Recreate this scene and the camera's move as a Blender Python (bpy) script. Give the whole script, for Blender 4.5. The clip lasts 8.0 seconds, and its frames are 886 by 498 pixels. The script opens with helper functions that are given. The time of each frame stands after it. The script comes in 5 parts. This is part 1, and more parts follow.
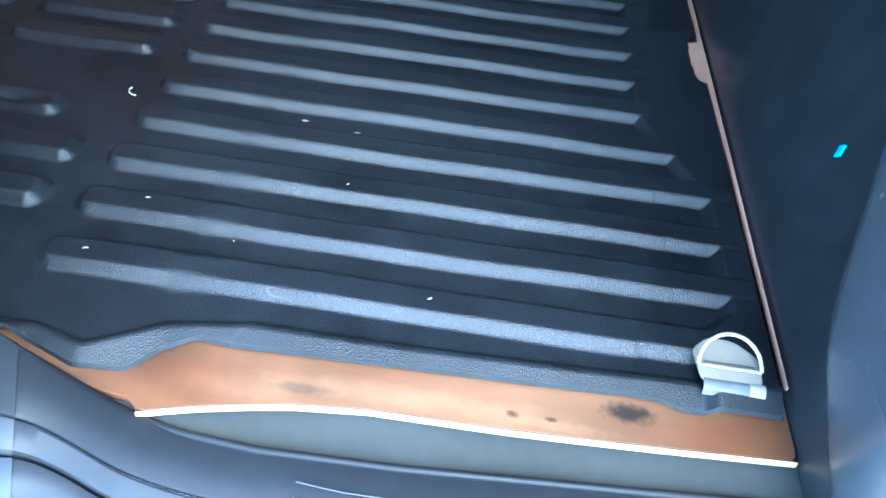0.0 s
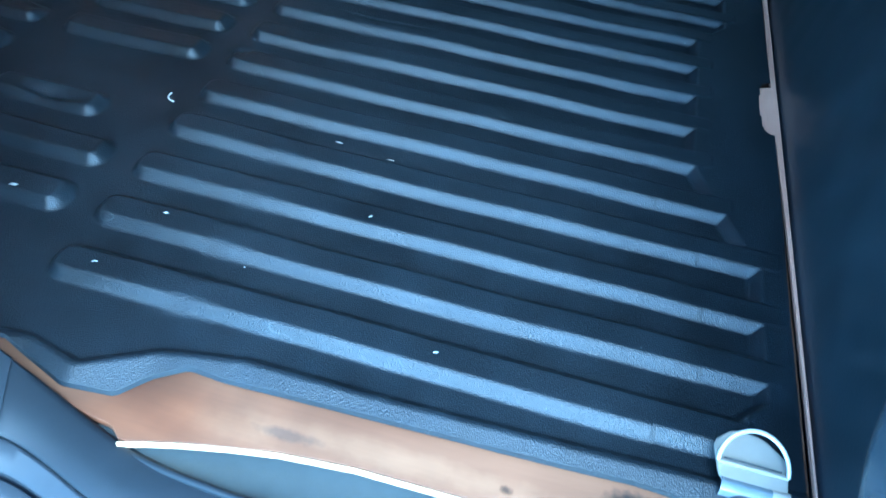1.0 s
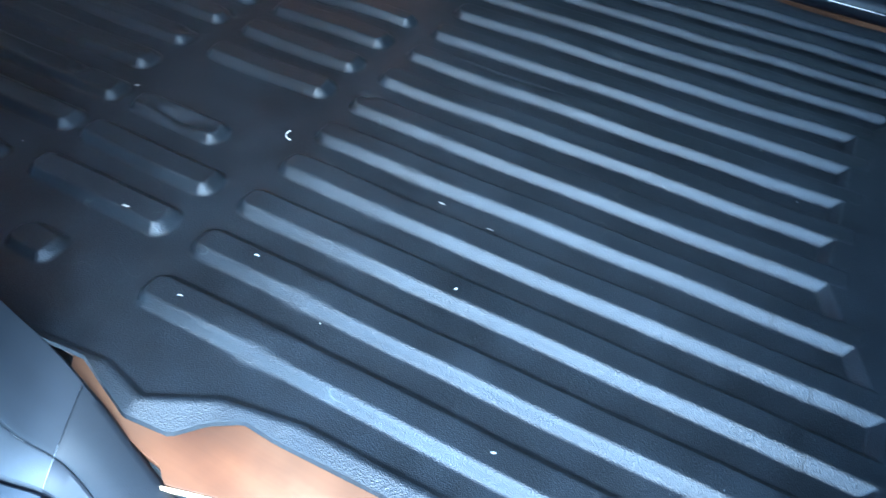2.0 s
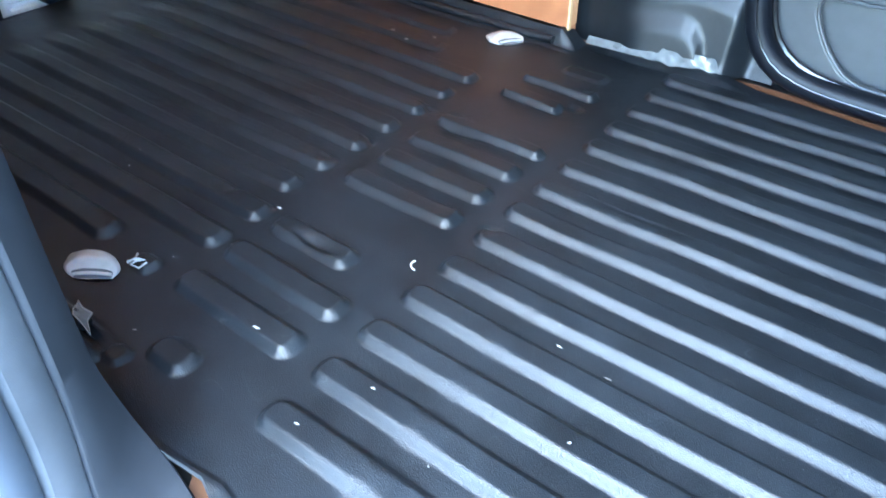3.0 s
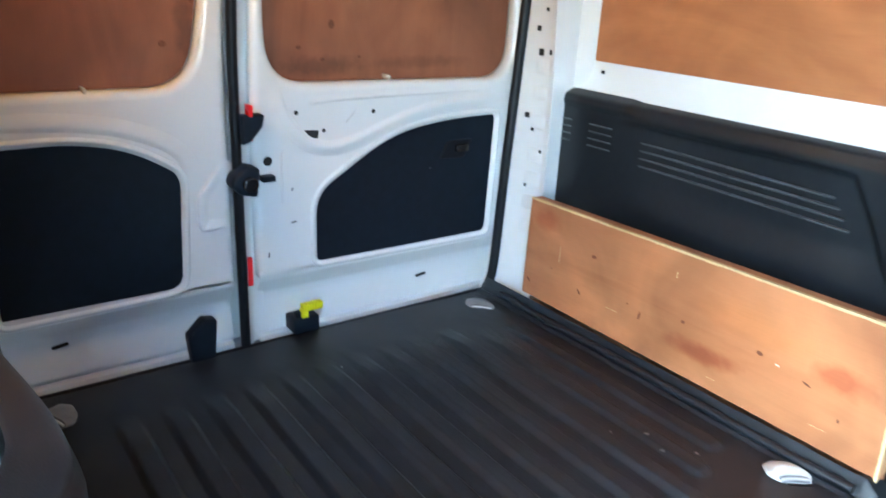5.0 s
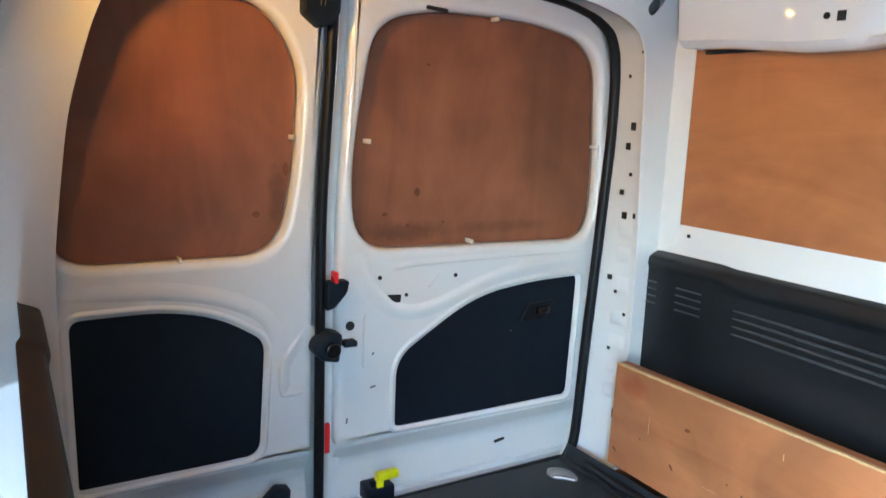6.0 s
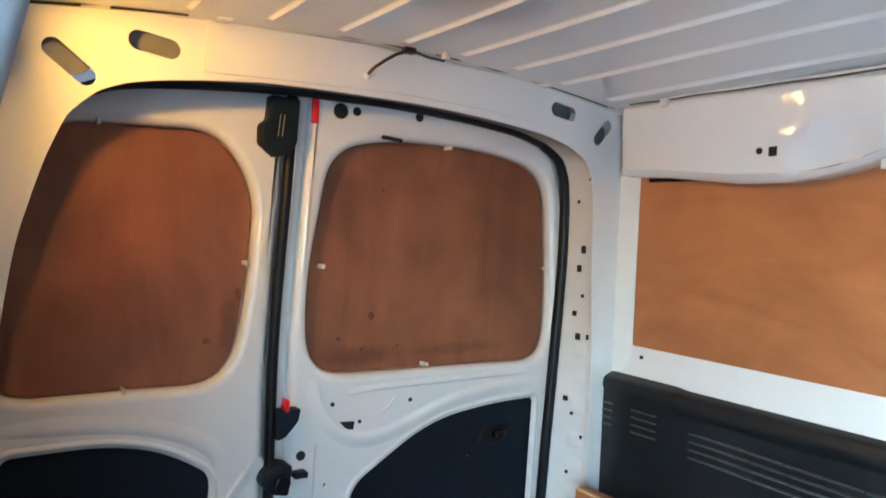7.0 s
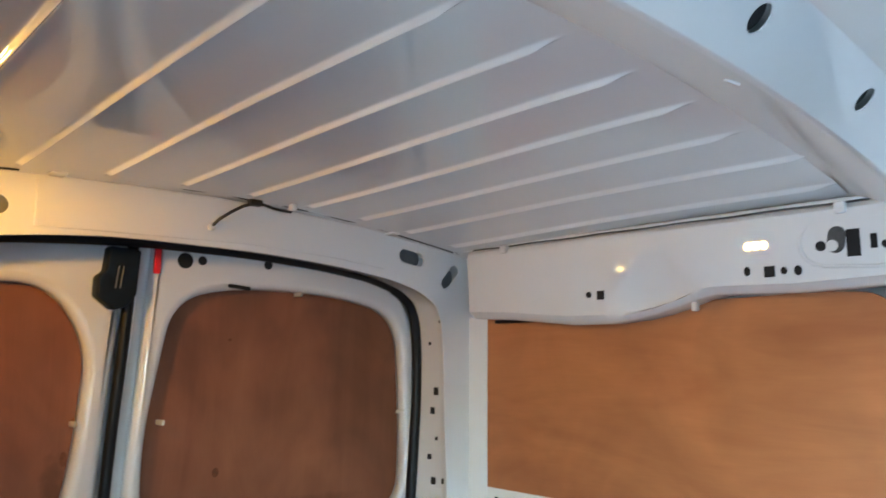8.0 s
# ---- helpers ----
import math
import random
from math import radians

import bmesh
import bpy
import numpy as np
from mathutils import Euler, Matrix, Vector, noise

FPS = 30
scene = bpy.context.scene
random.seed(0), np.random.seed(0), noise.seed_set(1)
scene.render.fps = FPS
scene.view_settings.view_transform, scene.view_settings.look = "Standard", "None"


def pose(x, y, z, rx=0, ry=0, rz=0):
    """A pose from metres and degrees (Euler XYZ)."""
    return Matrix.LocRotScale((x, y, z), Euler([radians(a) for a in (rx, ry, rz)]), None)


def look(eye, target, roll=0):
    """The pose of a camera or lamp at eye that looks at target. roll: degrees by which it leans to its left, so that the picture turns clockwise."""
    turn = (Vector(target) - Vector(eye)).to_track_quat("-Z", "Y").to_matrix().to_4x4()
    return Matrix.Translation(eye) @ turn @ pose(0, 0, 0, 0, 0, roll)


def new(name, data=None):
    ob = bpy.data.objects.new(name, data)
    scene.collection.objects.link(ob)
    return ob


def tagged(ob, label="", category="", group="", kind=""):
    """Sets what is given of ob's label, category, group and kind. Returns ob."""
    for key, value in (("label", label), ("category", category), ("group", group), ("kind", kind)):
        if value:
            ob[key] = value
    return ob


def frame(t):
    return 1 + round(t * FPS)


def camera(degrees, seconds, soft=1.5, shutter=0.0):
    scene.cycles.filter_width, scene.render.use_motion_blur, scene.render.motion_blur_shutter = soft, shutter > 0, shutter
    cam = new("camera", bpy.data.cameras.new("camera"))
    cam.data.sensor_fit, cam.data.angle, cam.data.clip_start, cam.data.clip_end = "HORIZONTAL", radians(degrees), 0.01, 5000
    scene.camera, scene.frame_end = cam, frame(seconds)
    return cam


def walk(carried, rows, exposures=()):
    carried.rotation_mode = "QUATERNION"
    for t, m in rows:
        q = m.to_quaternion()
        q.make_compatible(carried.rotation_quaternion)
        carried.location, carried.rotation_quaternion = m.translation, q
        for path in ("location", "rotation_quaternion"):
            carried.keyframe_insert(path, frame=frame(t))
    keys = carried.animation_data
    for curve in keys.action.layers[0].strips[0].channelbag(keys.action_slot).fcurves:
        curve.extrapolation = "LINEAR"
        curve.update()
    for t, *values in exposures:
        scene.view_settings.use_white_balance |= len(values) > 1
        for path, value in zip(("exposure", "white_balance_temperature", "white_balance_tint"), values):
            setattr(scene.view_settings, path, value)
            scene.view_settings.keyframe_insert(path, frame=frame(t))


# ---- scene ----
cam = camera(61.7, 8.0, shutter=0.25)
PATH = [
    (0, (1.644, -0.923, 0.555), (1.594, 0.486, -0.864), 6.9),
    (0.5, (1.67, -0.92, 0.569), (1.491, 0.45, -0.877), 6.5),
    (1, (1.679, -0.849, 0.565), (1.457, 0.518, -0.878), 7.5),
    (1.2, (1.677, -0.815, 0.562), (1.437, 0.54, -0.889), 8.0),
    (2.3, (1.698, -0.764, 0.588), (0.991, 0.483, -0.807), 4.1),
    (2.5, (1.695, -0.754, 0.591), (0.907, 0.483, -0.768), 3.0),
    (3, (1.674, -0.748, 0.618), (0.748, 0.51, -0.632), 1.4),
    (3.5, (1.631, -0.728, 0.656), (0.601, 0.561, -0.474), 0.6),
    (4, (1.54, -0.664, 0.696), (0.415, 0.656, -0.301), 1.1),
    (4.5, (1.437, -0.615, 0.723), (0.146, 0.672, -0.1), 2.9),
    (5, (1.387, -0.603, 0.763), (-0.12, 0.514, 0.068), 2.9),
    (5.2, (1.378, -0.595, 0.771), (-0.203, 0.463, 0.154), 2.5),
    (6.3, (1.313, -0.616, 0.829), (-0.376, 0.419, 0.549), 2.6),
    (6.5, (1.311, -0.613, 0.831), (-0.375, 0.44, 0.607), 2.7),
    (7, (1.325, -0.609, 0.854), (-0.331, 0.511, 0.785), 2.4),
    (7.5, (1.356, -0.596, 0.871), (-0.219, 0.63, 1.005), 1.4),
    (8, (1.368, -0.593, 0.884), (-0.058, 0.778, 1.175), 0.6),
]
EXPOSURES = [(0.0, 4.12, 4900, -6), (0.5, 3.87, 4400, -12), (1.0, 3.94, 3950, -17), (2.5, 4.85, 5050, -4), (3.5, 5.35, 5200, -2), (4.5, 5.32, 5400, -2), (5.0, 5.22, 5430, -4), (5.2, 5.16, 5470, -4), (6.5, 4.92, 5700, -4), (7.0, 4.78, 5700, -5), (7.5, 4.38, 5720, -5), (8.0, 4.40, 5800, -5)]
walk(cam, [(t, look(eye, target, roll)) for t, eye, target, roll in PATH], EXPOSURES)

# ---- light ----
world = bpy.data.worlds.new("sky")
scene.world = world
world.use_nodes = True
wn = world.node_tree.nodes
wl = world.node_tree.links
sky = wn.new("ShaderNodeTexSky")
sky.sky_type = "NISHITA"
sky.sun_disc = False
sky.sun_elevation = radians(49.2)
sky.sun_rotation = radians(157)
wl.new(sky.outputs["Color"], wn["Background"].inputs["Color"])
wn["Background"].inputs["Strength"].default_value = 0.15

sun = new("sun", bpy.data.lights.new("sun", "SUN"))
sun.data.energy = 0.43
sun.data.angle = radians(50)
sun.data.color = (1.0, 0.95, 0.88)
sun.matrix_world = look((2.6, -6.2, 7.8), (0, 0, 0))


# ---- materials ----
def material(name, color, rough=0.5, metal=0.0, coat=0.0, vary=0.15, grain=40.0, stain=3.0, bump=0.0, bump_scale=400.0,
             bump_kind="noise", spec=0.5, color2=None, rough_vary=0.1, dust=False):
    """A plain surface: two scales of colour change, uneven gloss and a fine relief."""
    m = bpy.data.materials.new(name)
    m.use_nodes = True
    n, l = m.node_tree.nodes, m.node_tree.links
    b = n["Principled BSDF"]
    tc = n.new("ShaderNodeTexCoord")
    n1 = n.new("ShaderNodeTexNoise")
    n1.inputs["Scale"].default_value = grain
    n1.inputs["Detail"].default_value = 5
    n2 = n.new("ShaderNodeTexNoise")
    n2.inputs["Scale"].default_value = stain
    n2.inputs["Detail"].default_value = 4
    for x in (n1, n2):
        l.new(tc.outputs["Object"], x.inputs["Vector"])
    add = n.new("ShaderNodeMath")
    add.operation = "ADD"
    l.new(n1.outputs["Fac"], add.inputs[0])
    l.new(n2.outputs["Fac"], add.inputs[1])
    ramp = n.new("ShaderNodeMapRange")
    ramp.inputs["From Min"].default_value, ramp.inputs["From Max"].default_value = 0.7, 1.3
    l.new(add.outputs[0], ramp.inputs["Value"])
    mix = n.new("ShaderNodeMix")
    mix.data_type = "RGBA"
    c2 = color2 or tuple(min(1, c * (1 + vary)) for c in color)
    mix.inputs["A"].default_value = (*[c * (1 - vary) for c in color], 1)
    mix.inputs["B"].default_value = (*c2, 1)
    l.new(ramp.outputs[0], mix.inputs["Factor"])
    result = mix.outputs["Result"]
    if dust:
        # pale specks and hairline scuffs
        vo = n.new("ShaderNodeTexVoronoi")
        vo.inputs["Scale"].default_value = 75
        l.new(tc.outputs["Object"], vo.inputs["Vector"])
        sp = n.new("ShaderNodeMapRange")
        sp.inputs["From Min"].default_value, sp.inputs["From Max"].default_value = 0.045, 0.06
        sp.inputs["To Min"].default_value, sp.inputs["To Max"].default_value = 0.8, 0.0
        l.new(vo.outputs["Distance"], sp.inputs["Value"])
        mk = n.new("ShaderNodeTexNoise")
        mk.inputs["Scale"].default_value = 14
        l.new(tc.outputs["Object"], mk.inputs["Vector"])
        mm = n.new("ShaderNodeMapRange")
        mm.inputs["From Min"].default_value, mm.inputs["From Max"].default_value = 0.55, 0.62
        l.new(mk.outputs["Fac"], mm.inputs["Value"])
        m1 = n.new("ShaderNodeMath")
        m1.operation = "MULTIPLY"
        l.new(sp.outputs[0], m1.inputs[0])
        l.new(mm.outputs[0], m1.inputs[1])
        ln = n.new("ShaderNodeTexNoise")
        ln.inputs["Scale"].default_value = 6
        ln.inputs["Detail"].default_value = 1
        ln.inputs["Distortion"].default_value = 0.4
        l.new(tc.outputs["Object"], ln.inputs["Vector"])
        ab = n.new("ShaderNodeMath")
        ab.operation = "PINGPONG"
        ab.inputs[1].default_value = 0.03
        l.new(ln.outputs["Fac"], ab.inputs[0])
        lr = n.new("ShaderNodeMapRange")
        lr.inputs["From Min"].default_value, lr.inputs["From Max"].default_value = 0.0, 0.0007
        lr.inputs["To Min"].default_value, lr.inputs["To Max"].default_value = 0.35, 0.0
        l.new(ab.outputs[0], lr.inputs["Value"])
        m2 = n.new("ShaderNodeMath")
        m2.operation = "MULTIPLY"
        l.new(lr.outputs[0], m2.inputs[0])
        mb = n.new("ShaderNodeMapRange")
        mb.inputs["From Min"].default_value, mb.inputs["From Max"].default_value = 0.58, 0.52
        l.new(mk.outputs["Fac"], mb.inputs["Value"])
        mb2 = n.new("ShaderNodeMath")
        mb2.operation = "MULTIPLY"
        l.new(mb.outputs[0], mb2.inputs[0])
        l.new(n1.outputs["Fac"], mb2.inputs[1])
        l.new(mb2.outputs[0], m2.inputs[1])
        mx = n.new("ShaderNodeMath")
        mx.operation = "MAXIMUM"
        l.new(m1.outputs[0], mx.inputs[0])
        l.new(m2.outputs[0], mx.inputs[1])
        dm = n.new("ShaderNodeMix")
        dm.data_type = "RGBA"
        l.new(mx.outputs[0], dm.inputs["Factor"])
        l.new(result, dm.inputs["A"])
        dm.inputs["B"].default_value = (0.16, 0.165, 0.17, 1)
        result = dm.outputs["Result"]
    l.new(result, b.inputs["Base Color"])
    rr = n.new("ShaderNodeMapRange")
    rr.inputs["From Min"].default_value, rr.inputs["From Max"].default_value = 0.3, 0.7
    rr.inputs["To Min"].default_value, rr.inputs["To Max"].default_value = max(0.02, rough - rough_vary), min(1, rough + rough_vary)
    l.new(n2.outputs["Fac"], rr.inputs["Value"])
    l.new(rr.outputs[0], b.inputs["Roughness"])
    b.inputs["Metallic"].default_value = metal
    b.inputs["Coat Weight"].default_value = coat
    b.inputs["Coat Roughness"].default_value = 0.015
    b.inputs["Coat IOR"].default_value = 1.65
    b.inputs["Specular IOR Level"].default_value = spec
    if bump:
        if bump_kind == "voronoi":
            t = n.new("ShaderNodeTexVoronoi")
            t.feature = "F1"
            out = t.outputs["Distance"]
        else:
            t = n.new("ShaderNodeTexNoise")
            t.inputs["Detail"].default_value = 3
            out = t.outputs["Fac"]
        t.inputs["Scale"].default_value = bump_scale
        l.new(tc.outputs["Object"], t.inputs["Vector"])
        bp = n.new("ShaderNodeBump")
        bp.inputs["Strength"].default_value = bump
        bp.inputs["Distance"].default_value = 0.001
        l.new(out, bp.inputs["Height"])
        l.new(bp.outputs["Normal"], b.inputs["Normal"])
    return m


def plywood(name, light, dark, axis="x", knots=7.0, rough=0.55, stains=0.35, patches=()):
    """Rotary-cut veneer: long wavering figure along one axis, small knots, pale scuffs and dark marks."""
    m = bpy.data.materials.new(name)
    m.use_nodes = True
    n, l = m.node_tree.nodes, m.node_tree.links
    b = n["Principled BSDF"]
    tc = n.new("ShaderNodeTexCoord")

    def noise_node(scale, stretch, detail=5, distort=0.0):
        mp = n.new("ShaderNodeMapping")
        mp.inputs["Scale"].default_value = stretch
        l.new(tc.outputs["Object"], mp.inputs["Vector"])
        t = n.new("ShaderNodeTexNoise")
        t.inputs["Scale"].default_value = scale
        t.inputs["Detail"].default_value = detail
        t.inputs["Distortion"].default_value = distort
        l.new(mp.outputs["Vector"], t.inputs["Vector"])
        return t

    along = {"x": (0.25, 1, 1), "y": (1, 0.25, 1), "z": (1, 1, 0.25)}[axis]
    fine = {"x": (0.04, 1, 1), "y": (1, 0.04, 1), "z": (1, 1, 0.04)}[axis]
    figure = noise_node(9, along, 4, 1.2)
    grain = noise_node(330, fine, 4, 0.4)
    mix = n.new("ShaderNodeMix")
    mix.data_type = "RGBA"
    mix.inputs["A"].default_value, mix.inputs["B"].default_value = (*dark, 1), (*light, 1)
    mr = n.new("ShaderNodeMapRange")
    mr.inputs["From Min"].default_value, mr.inputs["From Max"].default_value = 0.32, 0.66
    l.new(figure.outputs["Fac"], mr.inputs["Value"])
    l.new(mr.outputs[0], mix.inputs["Factor"])
    g = n.new("ShaderNodeMix")
    g.data_type, g.blend_type = "RGBA", "MULTIPLY"
    gr = n.new("ShaderNodeMapRange")
    gr.inputs["From Min"].default_value, gr.inputs["From Max"].default_value = 0.3, 0.7
    gr.inputs["To Min"].default_value, gr.inputs["To Max"].default_value = 0.965, 1.025
    l.new(grain.outputs["Fac"], gr.inputs["Value"])
    g.inputs["Factor"].default_value = 1
    l.new(mix.outputs["Result"], g.inputs["A"])
    l.new(gr.outputs[0], g.inputs["B"])
    # knots: few small dark spots
    vo = n.new("ShaderNodeTexVoronoi")
    vo.inputs["Scale"].default_value = knots
    l.new(tc.outputs["Object"], vo.inputs["Vector"])
    kr = n.new("ShaderNodeMapRange")
    kr.inputs["From Min"].default_value, kr.inputs["From Max"].default_value = 0.05, 0.085
    kr.inputs["To Min"].default_value, kr.inputs["To Max"].default_value = 0.3, 1.0
    l.new(vo.outputs["Distance"], kr.inputs["Value"])
    k = n.new("ShaderNodeMix")
    k.data_type, k.blend_type = "RGBA", "MULTIPLY"
    k.inputs["Factor"].default_value = 1
    l.new(g.outputs["Result"], k.inputs["A"])
    l.new(kr.outputs[0], k.inputs["B"])
    # blotches
    bl = noise_node(4.5, (1, 1, 1), 3, 0.6)
    br = n.new("ShaderNodeMapRange")
    br.inputs["From Min"].default_value, br.inputs["From Max"].default_value = 0.3, 0.7
    br.inputs["To Min"].default_value, br.inputs["To Max"].default_value = 1.0 - stains, 1.0 + stains * 0.5
    l.new(bl.outputs["Fac"], br.inputs["Value"])
    s = n.new("ShaderNodeMix")
    s.data_type, s.blend_type = "RGBA", "MULTIPLY"
    s.inputs["Factor"].default_value = 1
    l.new(k.outputs["Result"], s.inputs["A"])
    l.new(br.outputs[0], s.inputs["B"])
    result = s.outputs["Result"]
    # reddish heartwood patches: centre, half sizes, tint
    for centre, size, tint, *wobble in patches:
        mp = n.new("ShaderNodeMapping")
        mp.vector_type = "POINT"
        mp.inputs["Scale"].default_value = [1 / a for a in size]
        mp.inputs["Location"].default_value = [-c / a for c, a in zip(centre, size)]
        l.new(tc.outputs["Object"], mp.inputs["Vector"])
        wob = n.new("ShaderNodeTexNoise")
        wob.inputs["Scale"].default_value = wobble[0] if wobble else 30
        l.new(tc.outputs["Object"], wob.inputs["Vector"])
        ln = n.new("ShaderNodeVectorMath")
        ln.operation = "LENGTH"
        l.new(mp.outputs["Vector"], ln.inputs[0])
        ad = n.new("ShaderNodeMath")
        ad.operation = "ADD"
        l.new(ln.outputs["Value"], ad.inputs[0])
        l.new(wob.outputs["Fac"], ad.inputs[1])
        pr = n.new("ShaderNodeMapRange")
        pr.inputs["From Min"].default_value, pr.inputs["From Max"].default_value = 0.9, 1.6
        pr.inputs["To Min"].default_value, pr.inputs["To Max"].default_value = 1.0, 0.0
        l.new(ad.outputs[0], pr.inputs["Value"])
        px = n.new("ShaderNodeMix")
        px.data_type, px.blend_type = "RGBA", "MULTIPLY"
        l.new(pr.outputs[0], px.inputs["Factor"])
        l.new(result, px.inputs["A"])
        px.inputs["B"].default_value = (*tint, 1)
        result = px.outputs["Result"]
    l.new(result, b.inputs["Base Color"])
    b.inputs["Roughness"].default_value = rough
    bp = n.new("ShaderNodeBump")
    bp.inputs["Strength"].default_value = 0.05
    bp.inputs["Distance"].default_value = 0.001
    l.new(grain.outputs["Fac"], bp.inputs["Height"])
    l.new(bp.outputs["Normal"], b.inputs["Normal"])
    return m


WHITE = material("white_car_paint", (0.715, 0.705, 0.69), 0.45, coat=1.0, spec=0.25, vary=0.02, grain=6, stain=1.2, rough_vary=0.02)
LINER = material("black_liner_plastic", (0.0075, 0.0095, 0.0125), 0.36, dust=True, spec=0.43, vary=0.45, grain=25, stain=4, bump=0.42, bump_scale=820, bump_kind="voronoi", rough_vary=0.08)
TRIM = material("dark_grey_moulded_plastic", (0.008, 0.0100, 0.0125), 0.42, spec=0.4, vary=0.25, grain=60, stain=4, bump=0.2, bump_scale=900, rough_vary=0.06)
SILL = material("blue_grey_sill_plastic", (0.0110, 0.0125, 0.0155), 0.55, spec=0.28, vary=0.12, grain=40, stain=5, bump=0.15, bump_scale=900)
SILL_LIGHT = material("pale_grey_step_plastic", (0.043, 0.048, 0.047), 0.5, vary=0.12, grain=60, stain=6, bump=0.2, bump_scale=700)
BLACK = material("black_panel_board", (0.004, 0.0085, 0.0155), 0.55, spec=0.22, vary=0.25, grain=50, stain=5, bump=0.2, bump_scale=600)
BULK = material("black_bulkhead_panel", (0.019, 0.024, 0.030), 0.36, vary=0.3, grain=18, stain=3, bump=0.1, bump_scale=300)
RUBBER = material("black_rubber_seal", (0.004, 0.005, 0.008), 0.45, spec=0.25, vary=0.2, grain=60)
GLOSS = material("gloss_black_seal", (0.008, 0.008, 0.010), 0.12, vary=0.2, grain=30)
ZINC = material("zinc_plated_steel", (0.60, 0.585, 0.55), 0.36, metal=0.45, vary=0.12, grain=80, bump=0.1, bump_scale=250)
FILM = material("crumpled_grey_film", (0.13, 0.14, 0.145), 0.3, vary=0.35, grain=60, bump=0.6, bump_scale=90)
PLY = plywood("orange_plywood_board", (0.46, 0.186, 0.074), (0.37, 0.135, 0.052), "x", 0.5, stains=0.36,
              patches=(((0.66, 0.566, 0.10), (0.09, 1, 0.022), (0.72, 0.5, 0.45)), ((0.92, 0.566, 0.17), (0.055, 1, 0.028), (0.78, 0.55, 0.5)), ((0.21, 0.566, 0.24), (0.05, 1, 0.03), (0.82, 0.62, 0.55)),
                       ((0.75, 0.566, 0.2), (0.12, 1, 0.04), (1.04, 1.0, 0.9))))
PLY_DARK = plywood("window_plywood", (0.29, 0.108, 0.050), (0.225, 0.076, 0.035), "z", 0.5, stains=0.34,
                   patches=(((-0.03, 0.11, 0.572), (1, 0.10, 0.022), (0.66, 0.62, 0.60), 70), ((-0.03, -0.165, 0.65), (1, 0.022, 0.07), (0.62, 0.58, 0.56), 55), ((-0.03, 0.36, 0.575), (1, 0.14, 0.015), (0.78, 0.74, 0.72), 60),
                            ((-0.03, -0.36, 0.80), (1, 0.10, 0.16), (1.10, 0.98, 0.92), 12), ((-0.03, 0.45, 0.80), (1, 0.08, 0.2), (0.90, 0.90, 0.92), 14)))
PLY_SIDE = plywood("side_window_plywood", (0.46, 0.178, 0.064), (0.36, 0.125, 0.044), "x", 0.5, stains=0.24)
PLY_FLOOR = plywood("floor_plywood", (0.215, 0.104, 0.051), (0.152, 0.067, 0.031), "x", 0.5, stains=0.5,
                    patches=(((1.816, -0.533, -0.012), (0.026, 0.012, 1), (0.16, 0.19, 0.26), 150), ((1.93, -0.55, -0.012), (0.11, 0.05, 1), (0.92, 0.72, 0.55), 20), ((1.40, -0.575, -0.012), (0.09, 0.05, 1), (0.95, 0.8, 0.68), 20),
                             ((1.62, -0.553, -0.012), (0.16, 0.014, 1), (1.25, 1.36, 1.40), 55), ((1.47, -0.565, -0.012), (0.05, 0.012, 1), (1.18, 1.24, 1.25), 70), ((1.76, -0.558, -0.012), (0.05, 0.007, 1), (1.22, 1.3, 1.3), 90), ((1.52, -0.559, -0.012), (0.03, 0.006, 1), (0.62, 0.68, 0.8), 120), ((1.71, -0.552, -0.012), (0.006, 0.004, 1), (0.3, 0.3, 0.3), 300), ((1.745, -0.552, -0.012), (0.007, 0.003, 1), (0.3, 0.3, 0.3), 300)))
STRIP = plywood("pale_board_strip", (0.56, 0.33, 0.22), (0.46, 0.25, 0.16), "y", 0.5, stains=0.2)
EDGE = material("pale_plywood_edge", (0.62, 0.43, 0.22), 0.7, vary=0.2, grain=150, stain=12, bump=0.4, bump_scale=300)
RED = material("red_reflector", (0.75, 0.015, 0.02), 0.35, vary=0.1)
YELLOW = material("yellow_plastic", (0.75, 0.72, 0.0), 0.4, vary=0.08)
HOLE = material("dark_hollow", (0.006, 0.006, 0.007), 0.8, vary=0.2)
SCRAP = material("pale_scrap", (0.37, 0.365, 0.35), 0.6, vary=0.15, grain=200)
WIRE = material("black_cable", (0.015, 0.013, 0.012), 0.45, vary=0.2)
CONCRETE = material("pale_concrete_ground", (0.5, 0.5, 0.49), 0.85, vary=0.15, grain=30, stain=0.8, bump=0.4, bump_scale=120)
EDGE_TRIM = material("grey_door_edge_plastic", (0.062, 0.066, 0.073), 0.6, spec=0.2, vary=0.12, grain=40, stain=5, bump=0.15, bump_scale=900)
SCUFF_AND_GLINT = material("grey_scuff_and_louvre_glint", (0.07, 0.072, 0.076), 0.4, vary=0.25, grain=80, stain=9)
KNOT = material("dark_knot", (0.15, 0.045, 0.018), 0.7, vary=0.4, grain=200)
# white paint with its cool shade put into the colour as pale blue-grey
PILLAR = material("white_paint_in_shade_tone", (0.30, 0.32, 0.345), 0.5, vary=0.06, grain=20, stain=2, bump=0.08, bump_scale=500)
DOOR_PANEL = material("grey_door_plastic", (0.055, 0.059, 0.063), 0.4, vary=0.1, grain=40, stain=4, bump=0.12, bump_scale=700)
POST = material("smooth_grey_post_cover", (0.045, 0.052, 0.062), 0.26, vary=0.12, grain=30, stain=3, bump=0.1, bump_scale=700)
